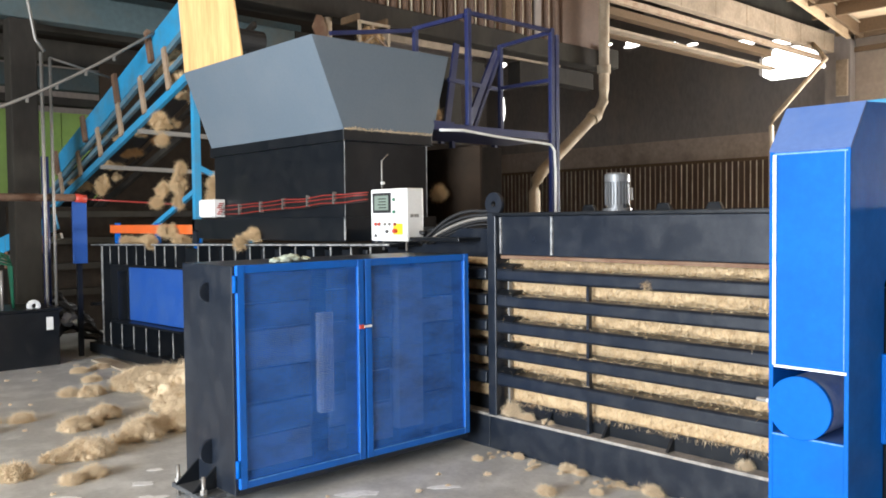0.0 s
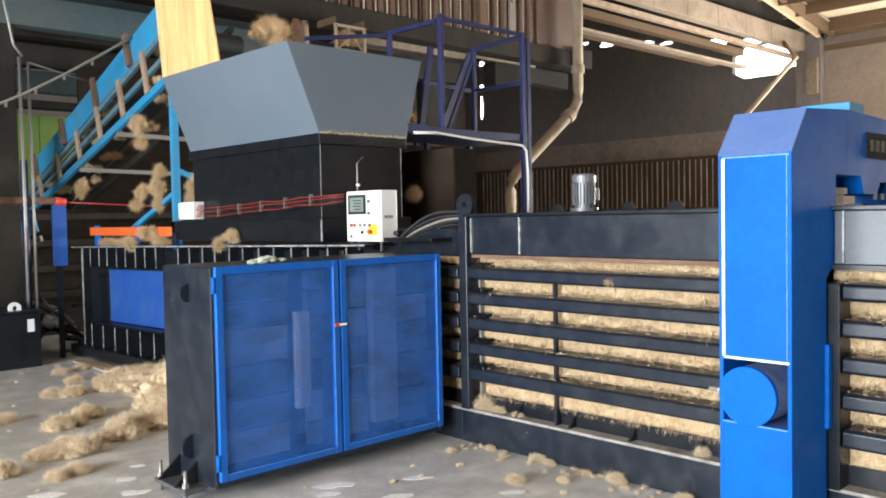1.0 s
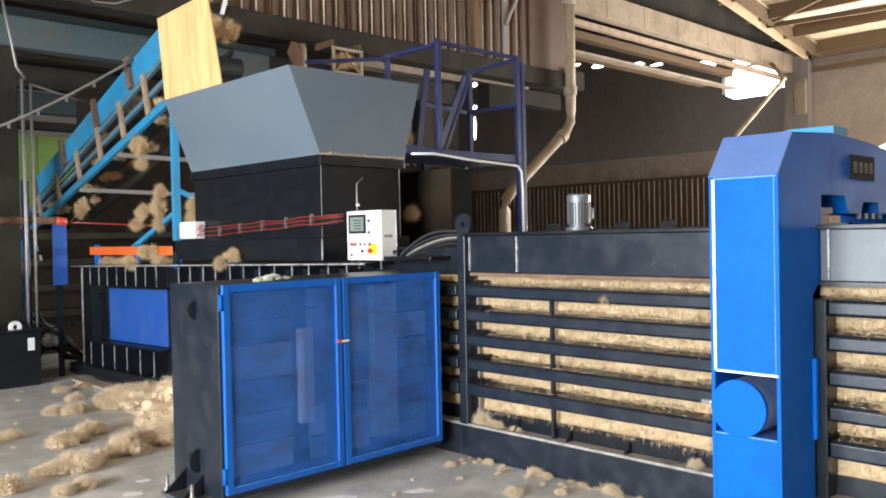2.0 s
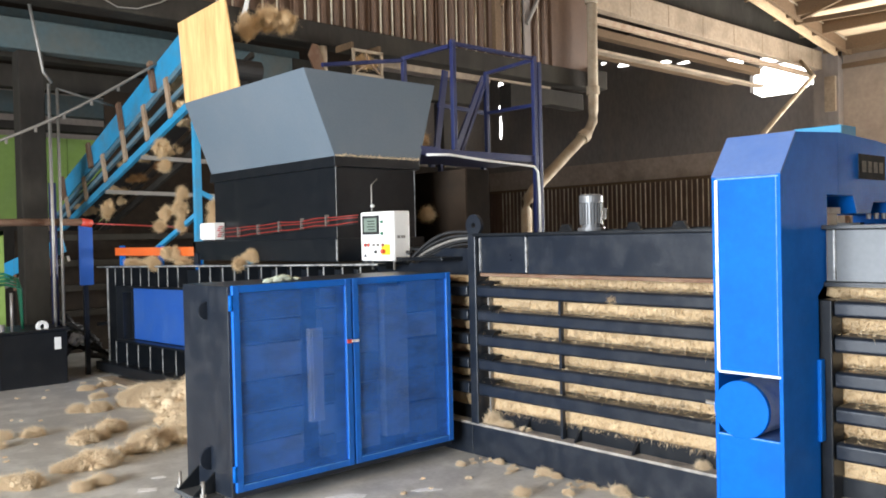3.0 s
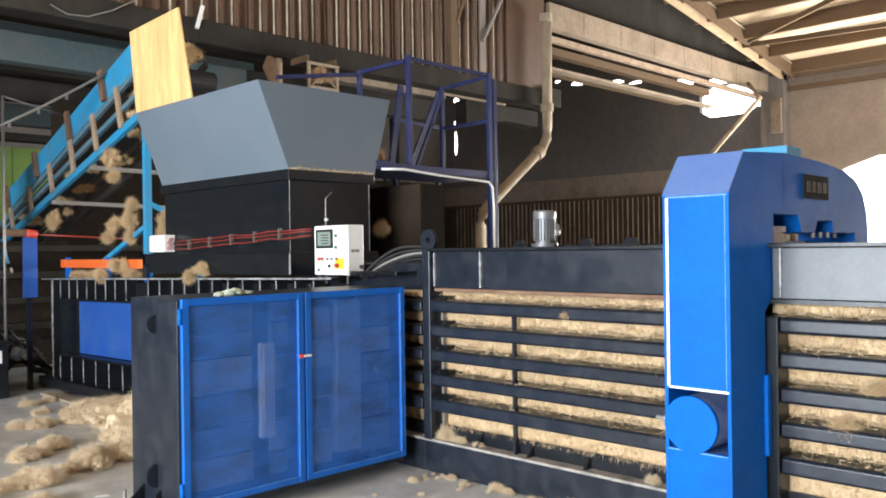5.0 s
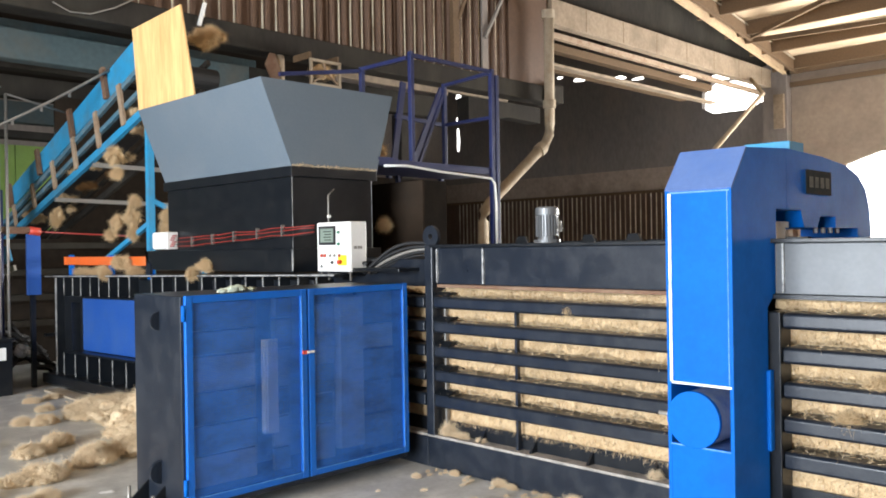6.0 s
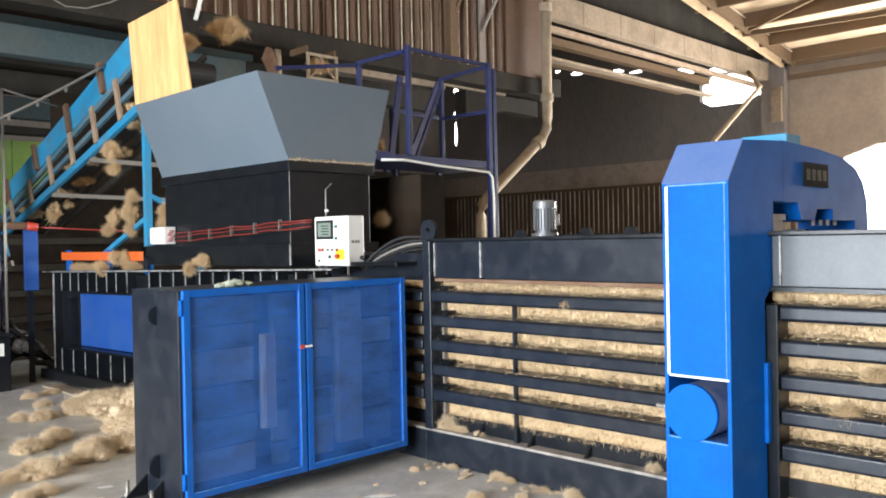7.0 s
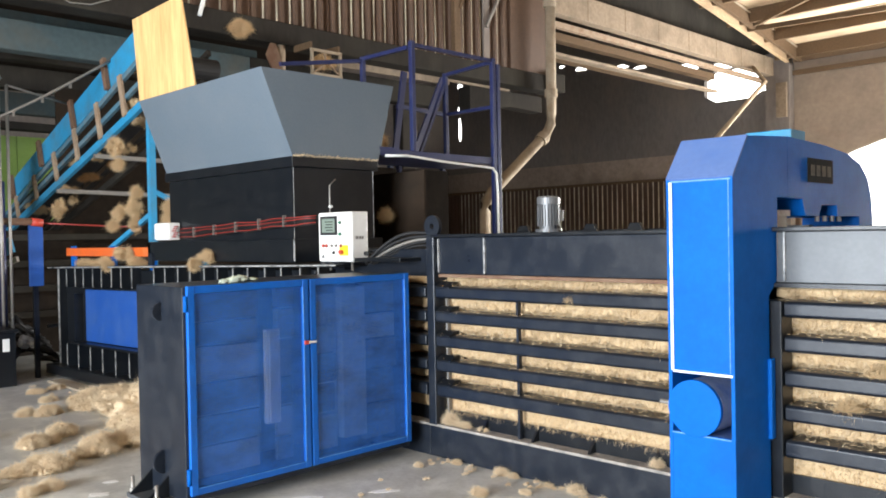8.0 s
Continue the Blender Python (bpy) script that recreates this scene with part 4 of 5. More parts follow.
def build_hopper():
    h = thing("feed_hopper", (5.0, 7.3, 1.5), "slate grey flared feed hopper on a black shaft over the press", "hopper")
    part("shaft", S().box(4.50, 5.45, 6.03, 8.44, 1.50, 2.385), BLACK, h, "black steel shaft", bevel=0.006)
    part("skirt", S().box(4.455, 5.52, 5.98, 8.90, 1.505, 1.72), BLACK, h, bevel=0.006)
    for a, b in (((4.448, 5.965), (4.468, 5.985)), ((4.448, 8.86), (4.46, 8.90))):
        part("seam_strip", S().box(a[0], b[0] - 0.012, a[1], b[1], 1.52, 1.715), EDGE, h, "pale worn edge with its glint coloured in")
    part("seam_strip", S().box(4.496, 4.499, 6.031, 6.035, 1.72, 2.385), EDGE, h, "pale worn edge with its glint coloured in")
    part("seam_strip", S().box(5.442, 5.446, 6.025, 6.029, 1.72, 2.385), EDGE, h, "pale worn edge with its glint coloured in")
    part("collar", S().box(4.465, 5.49, 5.995, 8.47, 2.385, 2.48), BLACK, h, "black collar flange", bevel=0.005)
    lo, hi = (4.475, 5.50, 6.005, 8.45, 2.482), (4.20, 5.78, 6.07, 8.50, 3.27)
    def ring(r, t):
        return [(r[0] + t, r[2] + t, r[4]), (r[1] - t, r[2] + t, r[4]), (r[1] - t, r[3] - t, r[4]), (r[0] + t, r[3] - t, r[4])]
    v = ring(lo, 0) + ring(hi, 0) + ring(hi, 0.012) + ring(lo, 0.012)
    f = [(4 * a + i, 4 * a + (i + 1) % 4, 4 * (a + 1) + (i + 1) % 4, 4 * (a + 1) + i) for a in range(3) for i in range(4)]
    part("flare", S().add(v, f), SLATE, h, "slate grey flared hopper top")
    for k, (x, z) in enumerate(((5.20, 2.72), (5.20, 2.90), (5.20, 3.02))):
        part("bolt", disc((x, 6.02 + 0.06 * (z - 2.48) / 0.8, z), 0.012, "y", 0.02, 8), BLACK, h)
    part("bracket", S().tube([(4.86, 6.02, 1.86), (4.86, 5.97, 1.90), (4.86, 5.97, 2.22), (4.93, 5.97, 2.28)], 0.007, 8), GALV, h, "thin conduit with a ball joint", smooth=True)
    part("bracket_ball", disc((4.86, 5.96, 2.02), 0.014, "y", 0.03, 12), WHITE, h)
    gen = np.random.default_rng(3)
    dust = S()
    x = gen.uniform(4.48, 5.50, 700)
    heap = np.array([max(0.0, 0.5 + noise.noise(Vector((q * 9, 0, 0))) + 0.6 * noise.noise(Vector((q * 31, 2, 0)))) for q in x.tolist()])
    d = unit(gen.normal(size=(700, 3)) * np.array((1.0, 0.3, 0.5)))
    add_strands(dust, np.stack([x, gen.uniform(5.985, 6.012, 700), 2.485 + gen.uniform(0, 0.012, 700) * heap], axis=1), d, unit(np.cross(d, gen.normal(size=(700, 3)))), gen.uniform(0.008, 0.024, 700), gen.uniform(0.0008, 0.002, 700))
    tagged(part("dust_line", dust, FIBRE_PALE, h, "ragged line of fibre dust on the collar"), kind="stuff")
    # plywood board standing on the flare's edge
    v = [(4.20, 7.26, 3.272), (4.20, 8.49, 3.272), (4.17, 8.56, 4.17), (4.17, 7.46, 4.21)]
    v += [(x + 0.02, y, z) for x, y, z in v]
    single("plywood_board", S().add(v, [(0, 1, 2, 3), (7, 6, 5, 4), (0, 4, 5, 1), (1, 5, 6, 2), (2, 6, 7, 3), (3, 7, 4, 0)]), PLY, "pale streaky plywood board standing on the hopper edge", "board", bevel=0.003)


def build_guard():
    g = thing("guard_cabinet", (3.5, 4.75, 0), "black guard cabinet with two blue perforated doors beside the press", "cabinet")
    x0, x1, y0, y1, z0, z1 = 2.555, 4.44, 4.46, 5.10, 0.09, 1.435
    part("side_panel", S().box(x0, x0 + 0.03, y0, y1, z0, z1), NAVY, g, "dark slate side panel", bevel=0.006)
    part("side_panel", S().box(x1 - 0.03, x1, y0, y1, z0, z1), NAVY, g, bevel=0.006)
    part("top_panel", S().box(x0 + 0.03, x1 - 0.03, y0, y1, z1 - 0.03, z1), NAVY, g)
    part("back_panel", S().box(x0 + 0.03, x1 - 0.03, y1 - 0.03, y1, z0, z1 - 0.03), INNER, g)
    part("floor_panel", S().box(x0 + 0.03, x1 - 0.03, y0, y1 - 0.03, z0, z0 + 0.03), NAVY, g)
    part("channel", S().box(3.175, 3.285, 4.49, 4.54, 0.47, 1.11), WHITE, g, "pale upright channel behind the mesh", bevel=0.006)
    part("channel", S().box(3.19, 3.215, 4.478, 4.489, 0.49, 1.09), WHITE, g)
    part("channel", S().box(3.83, 4.05, 4.50, 4.58, 0.25, 1.36), INNER, g, "pale upright box behind the mesh", bevel=0.006)
    rows = random.Random(12)
    for xa, xb in ((2.63, 3.15), (3.30, 3.43), (3.56, 3.81), (4.07, 4.38)):
        z = 0.19
        while z < 1.32:
            h = rows.uniform(0.14, 0.25)
            part("inner_plate", S().box(xa, xb, 4.53 + rows.uniform(0, 0.05), 4.60, z, min(z + h, 1.38)), rows.choice((INNER_DARK, INNER_DARK, INNER)), g)
            z += h + 0.02
    w = 0.048
    for xa, xb in ((2.575, 3.485), (3.50, 4.435)):
        d = part("door", S().box(xa + w, xb - w, y0 - 0.013, y0 - 0.011, 0.13 + w, 1.44 - w), MESH, g, "deep blue perforated door sheet")
        for q in ((xa, xa + w, 0.13, 1.44), (xb - w, xb, 0.13, 1.44)):
            part("stile", S().box(q[0], q[1], y0 - 0.03, y0, q[2], q[3]), GUARD_BLUE, d, "bright blue door stile", bevel=0.004)
        for z in (0.13, 1.44 - w):
            part("rail", S().box(xa + w, xb - w, y0 - 0.028, y0, z, z + w), GUARD_BLUE, d, "bright blue door rail", bevel=0.004)
    # strips paint the glints on the inner edges of the door frames
    for xa, xb in ((2.623, 3.437), (3.548, 4.387)):
        part("seam_strip", S().box(xa, xb, y0 - 0.033, y0 - 0.029, 0.171, 0.177), SEAM, g, "painted glint along the inner door frame edge")
        part("seam_strip", S().box(xb, xb + 0.006, y0 - 0.033, y0 - 0.031, 0.18, 1.39), SEAM, g)
    part("latch", S().box(3.44, 3.475, y0 - 0.048, y0 - 0.031, 0.99, 1.015), RED, g, "red latch")
    part("latch_bolt", S().tube([(3.47, y0 - 0.045, 1.002), (3.53, y0 - 0.045, 1.002)], 0.009, 8), WHITE, g)
    for z in (0.25, 1.33):
        part("hinge", S().tube([(2.565, y0 - 0.02, z - 0.05), (2.565, y0 - 0.02, z + 0.05)], 0.014, 10), BLUE, g, smooth=True)
    # half-round lugs and the bolted foot on the side panel
    for z, r in ((1.27, 0.06), (0.30, 0.075)):
        prof = [(r * math.cos(a) * 1.0, r * math.sin(a)) for a in [math.pi / 2 - k * math.pi / 12 for k in range(13)]]
        part("lifting_lug", S().prism([(x0 - 0.001 - q, z + w2) for q, w2 in prof], "y", 4.74, 4.765), NAVY, g, bevel=0.003)
    part("foot_plate", S().box(2.41, 2.56, 4.58, 5.0, 0.055, 0.085), GREY_SHEET, g, "steel foot plate", bevel=0.004)
    for y in (4.64, 4.98):
        part("foot_gusset", S().prism([(2.40, 0.086), (2.554, 0.086), (2.554, 0.22)], "y", y - 0.06 if y > 4.8 else y + 0.05, (y - 0.06 if y > 4.8 else y + 0.05) + 0.015), BLACK, g)
        part("foot_bolt", S().tube([(2.445, y, -0.004), (2.445, y, 0.19)], 0.012, 10), GALV, g, smooth=True)
        part("foot_nut", disc((2.445, y, 0.10), 0.022, "z", 0.028, 6), GALV, g)
    # rag left on top
    s = clump("rag", (3.02, 4.56, 1.452), 0.10, CLOTH, 91, (1.4, 0.8, 0.28), 0, 6)
    single("rag", s, CLOTH, "crumpled pale green rag lying on the guard cabinet", "rag", smooth=True)


def build_panel():
    c = thing("control_panel", (4.65, 5.5, 1.5), "white control panel box with screen and buttons beside the hopper", "control panel")
    x0, x1, y0, y1, z0, z1 = 4.50, 4.675, 5.197, 5.662, 1.516, 1.946
    part("case", S().box(x0, x1, y0, y1, z0, z1), WHITE, c, bevel=0.008)
    part("door", S().box(x0 - 0.006, x0 - 0.0005, y0 + 0.006, y1 - 0.006, z0 + 0.006, z1 - 0.006), WHITE, c, "white front door of the box", bevel=0.002)
    f = x0 - 0.010
    scr = part("screen", S().box(f - 0.004, x0 - 0.007, y1 - 0.271, y1 - 0.035, z1 - 0.198, z1 - 0.033), RUBBER, c, "black screen bezel")
    part("display", S().box(f - 0.006, f - 0.0042, y1 - 0.244, y1 - 0.062, z1 - 0.175, z1 - 0.055), SCREEN, scr, "grey-green display")
    for k in range(4):
        part("display_bar", S().box(f - 0.0075, f - 0.0062, y1 - 0.217, y1 - 0.109 - 0.012 * (k % 2), z1 - 0.086 - 0.024 * k, z1 - 0.078 - 0.024 * k), PLATE, scr)
    for y, z, m, r in ((0.216, 0.09, GREEN, 0.012), (0.216, 0.19, GREEN, 0.012), (0.05, 0.29, RED, 0.013), (0.082, 0.29, RED, 0.013), (0.133, 0.29, GALV, 0.010), (0.174, 0.29, GALV, 0.010), (0.223, 0.29, RED_DARK, 0.011), (0.152, 0.35, RUBBER, 0.012)):
        b = part("button", disc((f - 0.003, y1 - 1.45 * y, z1 - z), r, "x", 0.018, 14), m, c)
        part("collar", disc((f + 0.001, y1 - 1.45 * y, z1 - z), r + 0.004, "x", 0.006, 14), GALV, b)
    e = part("emergency_stop", S().box(f + 0.001, x0 - 0.007, y1 - 0.418, y1 - 0.297, z1 - 0.375, z1 - 0.285), YELLOW, c, "yellow emergency stop plate")
    part("knob", disc((f - 0.014, y1 - 0.336, z1 - 0.345), 0.018, "x", 0.03, 16), RED, e, "red stop knob")
    part("warning_sign", S().prism([(y1 - 0.087, z1 - 0.395), (y1 - 0.041, z1 - 0.395), (y1 - 0.064, z1 - 0.366)], "x", f + 0.001, x0 - 0.007), RUBBER, c)
    for k, w in ((0.0, 0.03), (0.04, 0.022), (0.068, 0.018)):
        part("caption_bar", S().box(x0 + 0.035 + k, x0 + 0.035 + k + w, y0 - 0.003, y0 - 0.0005, z1 - 0.235, z1 - 0.21), GALV, c)
    part("cable_gland", S().tube([(x1 - 0.035, y0, z0 + 0.07), (x1 - 0.035, y0 - 0.05, z0 + 0.065)], 0.018, 10), RUBBER, c, smooth=True)
    for yy in (5.23, 5.53, 5.63):
        part("leg", S().box(4.52, 4.535, yy, yy + 0.012, 1.44, 1.518), GALV, c)
    part("arm", S().box(4.60, 4.68, 5.44, 5.52, 1.44, 1.517), BLACK, c)
    j = thing("junction_box", (4.44, 8.4, 1.75), "white plastic junction box on the hopper shaft", "junction box")
    part("case", S().box(4.36, 4.495, 8.20, 8.52, 1.735, 1.925), WHITE, j, bevel=0.01)
    part("lid", S().box(4.345, 4.36, 8.21, 8.51, 1.745, 1.915), WHITE, j, bevel=0.004)
    for k in range(6):
        part("gland", S().tube([(4.40 + 0.012 * (k % 3), 8.20, 1.77 + 0.022 * k), (4.40 + 0.012 * (k % 3), 8.12, 1.77 + 0.022 * k)], 0.007, 8), RED_DARK, j)
    b = thing("cable_bundle", (4.44, 7.0, 1.8), "bundle of red and grey cables tied along the hopper shaft", "cables")
    rng = random.Random(8)
    for k in range(7):
        path = []
        for i in range(25):
            t = i / 24
            y = 8.14 - t * 2.42
            z = 1.765 + 0.018 * k * (1 - 0.3 * t) + 0.11 * t + 0.004 * math.sin(t * 18 + k) - 0.007 * abs(math.sin(t * 12.5))
            path.append((4.455 - 0.007 * (k % 3) + (0.06 if t > 0.97 else 0), y, z - 0.02))
        part("cable", S().tube(path, 0.005, 6), RED_DARK if k in (1, 4, 6) else RUBBER, b, smooth=True)
    for k in range(5):
        y = 7.8 - k * 0.42
        z = 1.82 + 0.11 * (8.14 - y) / 2.42
        part("tie", S().box(4.43, 4.47, y, y + 0.008, z - 0.075, z + 0.03), GALV, b)
    # hoses from the panel to the press
    hs = thing("hose_bundle", (4.9, 5.0, 1.5), "black hydraulic hoses curving from the panel to the press deck", "hoses")
    for k in range(5):
        o = 0.035 * k
        path = []
        for i in range(18):
            t = i / 17
            path.append((4.62 + 0.14 * t + 0.02 * k, 5.17 - 0.67 * t, 1.50 + (0.26 - 0.03 * k) * math.sin(min(1, t * 1.25) * 1.57) + 0.01 * math.sin(5 * t + k)))
        part("hose", S().tube(path, 0.014 if k < 3 else 0.010, 8), RUBBER if k != 2 else GALV, hs, smooth=True)


def build_platform():
    p = thing("service_platform", (6.6, 6.4, 0.0), "violet-blue steel service platform with guard rails beside the hopper", "platform")
    part("deck", S().box(5.55, 7.40, 6.03, 6.83, 2.54, 2.62), DEEP, p, bevel=0.006)
    part("end_plate", S().box(5.53, 5.80, 6.015, 6.03, 2.55, 2.635), DEEP, p)
    for x, y, z0, z1 in ((6.02, 6.04, 2.62, 3.77), (7.29, 6.04, 0.0, 3.76), (7.37, 6.04, 0.0, 3.70), (7.28, 6.80, 2.62, 3.70), (5.985, 6.80, 2.62, 3.72)):
        part("post", S().box(x - 0.025, x + 0.025, y - 0.025, y + 0.025, z0, z1), DEEP, p, bevel=0.004)
    for a, b in (((5.985, 6.04, 3.73), (7.29, 6.04, 3.73)), ((7.29, 6.06, 3.72), (7.28, 6.80, 3.68)), ((5.985, 6.80, 3.68), (4.9, 6.80, 3.50)), ((5.985, 6.06, 3.70), (5.985, 6.80, 3.70)), ((7.29, 6.06, 3.2), (7.28, 6.80, 3.2)), ((6.8, 6.80, 2.62), (7.28, 6.80, 3.6))):
        part("rail", S().bar(a, b, 0.035, 0.04), DEEP, p)
    part("cable", S().tube([(5.6, 6.005, 2.545), (5.9, 6.0, 2.56), (6.4, 6.0, 2.525), (7.0, 6.0, 2.50), (7.22, 6.0, 2.49), (7.285, 6.0, 2.43), (7.30, 6.0, 2.2), (7.30, 6.0, 1.3)], 0.014, 8), WHITE, p, "white cable", smooth=True)
    # added black sheets stand in for the deep shade under the deck
    part("shade_sheet", S().box(5.6, 7.45, 6.95, 6.98, 0.0, 2.53), ROOF_DARK, p, "black sheet added for the deep shade below the platform")
    part("shade_sheet", S().box(5.93, 5.96, 5.8, 6.9, 0.0, 2.4), ROOF_DARK, p)
    for a, b, w in (((7.15, 7.6, 2.75), (7.34, 7.6, 3.85), 0.09), ((7.48, 7.6, 2.75), (8.06, 7.6, 3.84), 0.12)):
        part("stair_stringer", S().bar(a, b, 0.03, w, (1, 0, 0)), DEEP, p, "wide blue stair stringer")
    part("rail", S().bar((7.2, 7.6, 3.40), (8.1, 7.6, 3.36), 0.035, 0.05), DEEP, p)
    part("landing", S().box(7.0, 8.2, 6.84, 7.75, 2.66, 2.73), DEEP, p)
    for x in (7.15, 8.1):
        part("post", S().box(x - 0.03, x + 0.03, 7.66, 7.72, 0.0, 2.66), DEEP, p)
    # things behind it
    single("hanging_plate", S().prism([(6.93, 4.60), (7.02, 4.60), (7.10, 4.40), (7.08, 4.16), (6.98, 4.16), (6.85, 4.42)], "y", 10.02, 10.05), RUST, "rusty brown plate hanging below the beam", "plate", bevel=0.003)
    single("pipe_stub", S().tube([(7.14, 10.12, 4.2), (7.14, 10.12, 4.605)], 0.09, 14), PIPE, "pale pipe stub hanging below the beam", "pipe", smooth=True)
    lad = thing("ladder", (6.1, 6.6, 1.7), "dark blue steel ladder in the shade below the platform", "ladder")
    for xx in (5.85, 6.35):
        part("stile", S().bar((xx, 6.45, 0.0), (xx + 0.1, 6.75, 2.55), 0.04, 0.05, (0, 1, 0)), DEEP, lad)
    for k in range(8):
        part("rung", S().bar((5.86 + 0.012 * k, 6.48 + 0.035 * k, 0.3 + 0.28 * k), (6.36 + 0.012 * k, 6.48 + 0.035 * k, 0.3 + 0.28 * k), 0.03, 0.03), DEEP, lad)
    t = thing("wooden_crate", (6.0, 9.2, 3.9), "small open wooden crate on a bracket under the beam", "crate")
    for a, b in (((5.95, 4.14), (6.52, 4.14)), ((5.95, 4.49), (6.52, 4.49)), ((5.975, 4.14), (5.975, 4.49)), ((6.495, 4.14), (6.495, 4.49))):
        part("slat", S().bar((a[0] + 1.38, 9.6, a[1]), (b[0] + 1.38, 9.6, b[1]), 0.04, 0.035, (0, 1, 0)), PIPE, t)
    part("filling", clump("f", (7.61, 9.65, 4.31), 0.24, FIBRE, 17, (1.0, 0.3, 0.75), 120, 12), FIBRE, t, "brown fibre filling")
    for a, b in (((7.40, 4.17), (7.60, 4.31)), ((7.84, 4.18), (7.62, 4.33)), ((7.61, 4.32), (7.58, 4.46))):
        part("stick", S().bar((a[0], 9.60, a[1]), (b[0], 9.59, b[1]), 0.025, 0.03, (0, 1, 0)), WEATHERED, t)
    for xx in (7.36, 7.87):
        part("hanger", S().box(xx - 0.02, xx + 0.02, 9.62, 10.03, 4.515, 4.61), TIMBER, t)


# ---- conveyor and the back of the bay ----
def conv(y, dz=0.0):
    """Height of the conveyor's lower rail at a place along it."""
    return 3.44 - 0.292 * (y - 9.7) + dz


def build_conveyor():
    c = thing("inclined_conveyor", (5.1, 13, 1.0), "sky-blue inclined conveyor carrying coir fibre up to the hopper", "conveyor")
    # far rails are near-black copies: the shade on that side is in their colour
    for x in (4.80, 5.55):
        part("lower_rail", S().bar((x, 9.35, conv(9.35)), (x, 17.6, conv(17.6)), 0.06, 0.10), CYAN if x < 5 else BEAM, c)
        part("mid_rail", S().bar((x, 9.35, conv(9.35, 0.30)), (x, 17.6, conv(17.6, 0.10)), 0.05, 0.06), FADED if x < 5 else BEAM, c, "dusty grey rail")
        part("mid_rail", S().bar((x, 9.35, conv(9.35, 0.60)), (x, 17.6, conv(17.6, 0.155)), 0.05, 0.07), FADED if x < 5 else BEAM, c, "dusty faded teal rail")
        ys = 9.6 if x < 5 else 11.2
        v = [(x, ys, conv(ys, 0.65)), (x, 14.45, conv(14.45, 0.43)), (x, 14.45, conv(14.45, 0.77)), (x, ys, conv(ys, 1.03))]
        v += [(q[0] + 0.02, q[1], q[2]) for q in v]
        part("skirt", S().add(v, [(0, 1, 2, 3), (7, 6, 5, 4), (0, 4, 5, 1), (1, 5, 6, 2), (2, 6, 7, 3), (3, 7, 4, 0)]), CYAN, c, "sky-blue side skirt")
    for y in (9.55, 10.20, 10.96, 11.75, 12.55, 13.4, 14.25, 15.2, 16.2):
        part("upright", S().bar((4.765, y - 0.08, conv(y - 0.08, 0.03)), (4.765, y + 0.06, conv(y + 0.06, 0.62 - 0.05 * (y - 10))), 0.035, 0.10, (0, 1, 0)), WEATHERED, c, "weathered tan upright")
    for y in (10.70, 11.86, 13.16, 14.45):
        part("stay", S().bar((4.765, y - 0.06, conv(y - 0.06, 0.60 - 0.05 * (y - 10.7))), (4.765, y + 0.06, conv(y + 0.06, 1.05 - 0.06 * (y - 10.7))), 0.05, 0.10, (0, 1, 0)), RUST, c, "rusty skirt stay")
    v = [(4.86, 9.2, conv(9.2, 0.42)), (5.52, 9.2, conv(9.2, 0.42)), (5.52, 17.6, conv(17.6, 0.3)), (4.86, 17.6, conv(17.6, 0.3))]
    v += [(q[0], q[1], q[2] - 0.02) for q in v]
    part("belt", S().add(v, [(0, 1, 2, 3), (7, 6, 5, 4), (0, 4, 5, 1), (1, 5, 6, 2), (2, 6, 7, 3), (3, 7, 4, 0)]), RUBBER, c, "black conveyor belt")
    part("head_drum", S().tube([(4.83, 9.2, conv(9.2, 0.30)), (5.55, 9.2, conv(9.2, 0.30))], 0.13, 20), RUBBER, c)
    part("leg", S().box(4.77, 4.85, 9.47, 9.55, 0.0, 3.28), CYAN, c, "sky-blue square leg")
    part("leg", S().box(5.47, 5.55, 9.47, 9.55, 0.0, 3.28), CYAN, c)
    part("leg_brace", S().bar((4.81, 9.50, 2.35), (5.6, 9.50, 2.0), 0.05, 0.06), CYAN, c)
    for y in (11.2, 12.6):
        part("cross_tie", S().bar((4.8, y, conv(y, -0.08)), (6.9, y, conv(y, -0.12)), 0.06, 0.06), GALV, c)
    part("brace", S().bar((4.82, 10.9, 1.60), (4.82, 9.6, 2.05), 0.05, 0.06), CYAN, c)
    rng = random.Random(21)
    for k in range(26):
        y = rng.uniform(9.4, 14.5)
        r = rng.uniform(0.06, 0.16)
        single("fibre_tuft", clump("t", (rng.uniform(4.84, 5.4), y, conv(y, rng.uniform(0.02, 0.22))), r, FIBRE if k % 3 else FIBRE_DARK, 300 + k, (0.8, 1.2, 0.9), 60, 5), FIBRE if k % 3 else FIBRE_DARK, "tuft of golden fibre caught in the conveyor frame", "fibre", group="fibre tufts on the conveyor", smooth=True)
    for x, y, z, r in ((4.75, 10.4, 2.95, 0.17), (4.78, 10.42, 2.72, 0.10), (4.7, 12.25, 2.21, 0.16), (4.75, 9.90, 2.12, 0.17), (4.75, 9.82, 2.32, 0.10), (4.78, 9.95, 1.92, 0.09), (4.85, 10.55, 2.08, 0.15), (4.85, 10.75, 1.92, 0.10), (4.85, 9.2, 1.95, 0.10), (4.9, 9.25, 2.12, 0.10)):
        single("fibre_tuft", clump("t", (x, y, z), r, FIBRE, int(y * 77), (0.6, 0.9, 1.5), 160, 6), FIBRE, "ragged tuft of fibre hanging below the conveyor", "fibre", group="fibre tufts below the conveyor", smooth=True)
    # guard rail on the press rear
    o = thing("orange_guard_rail", (4.6, 10, 1.45), "orange guard rail on blue posts on the press body", "guard rail")
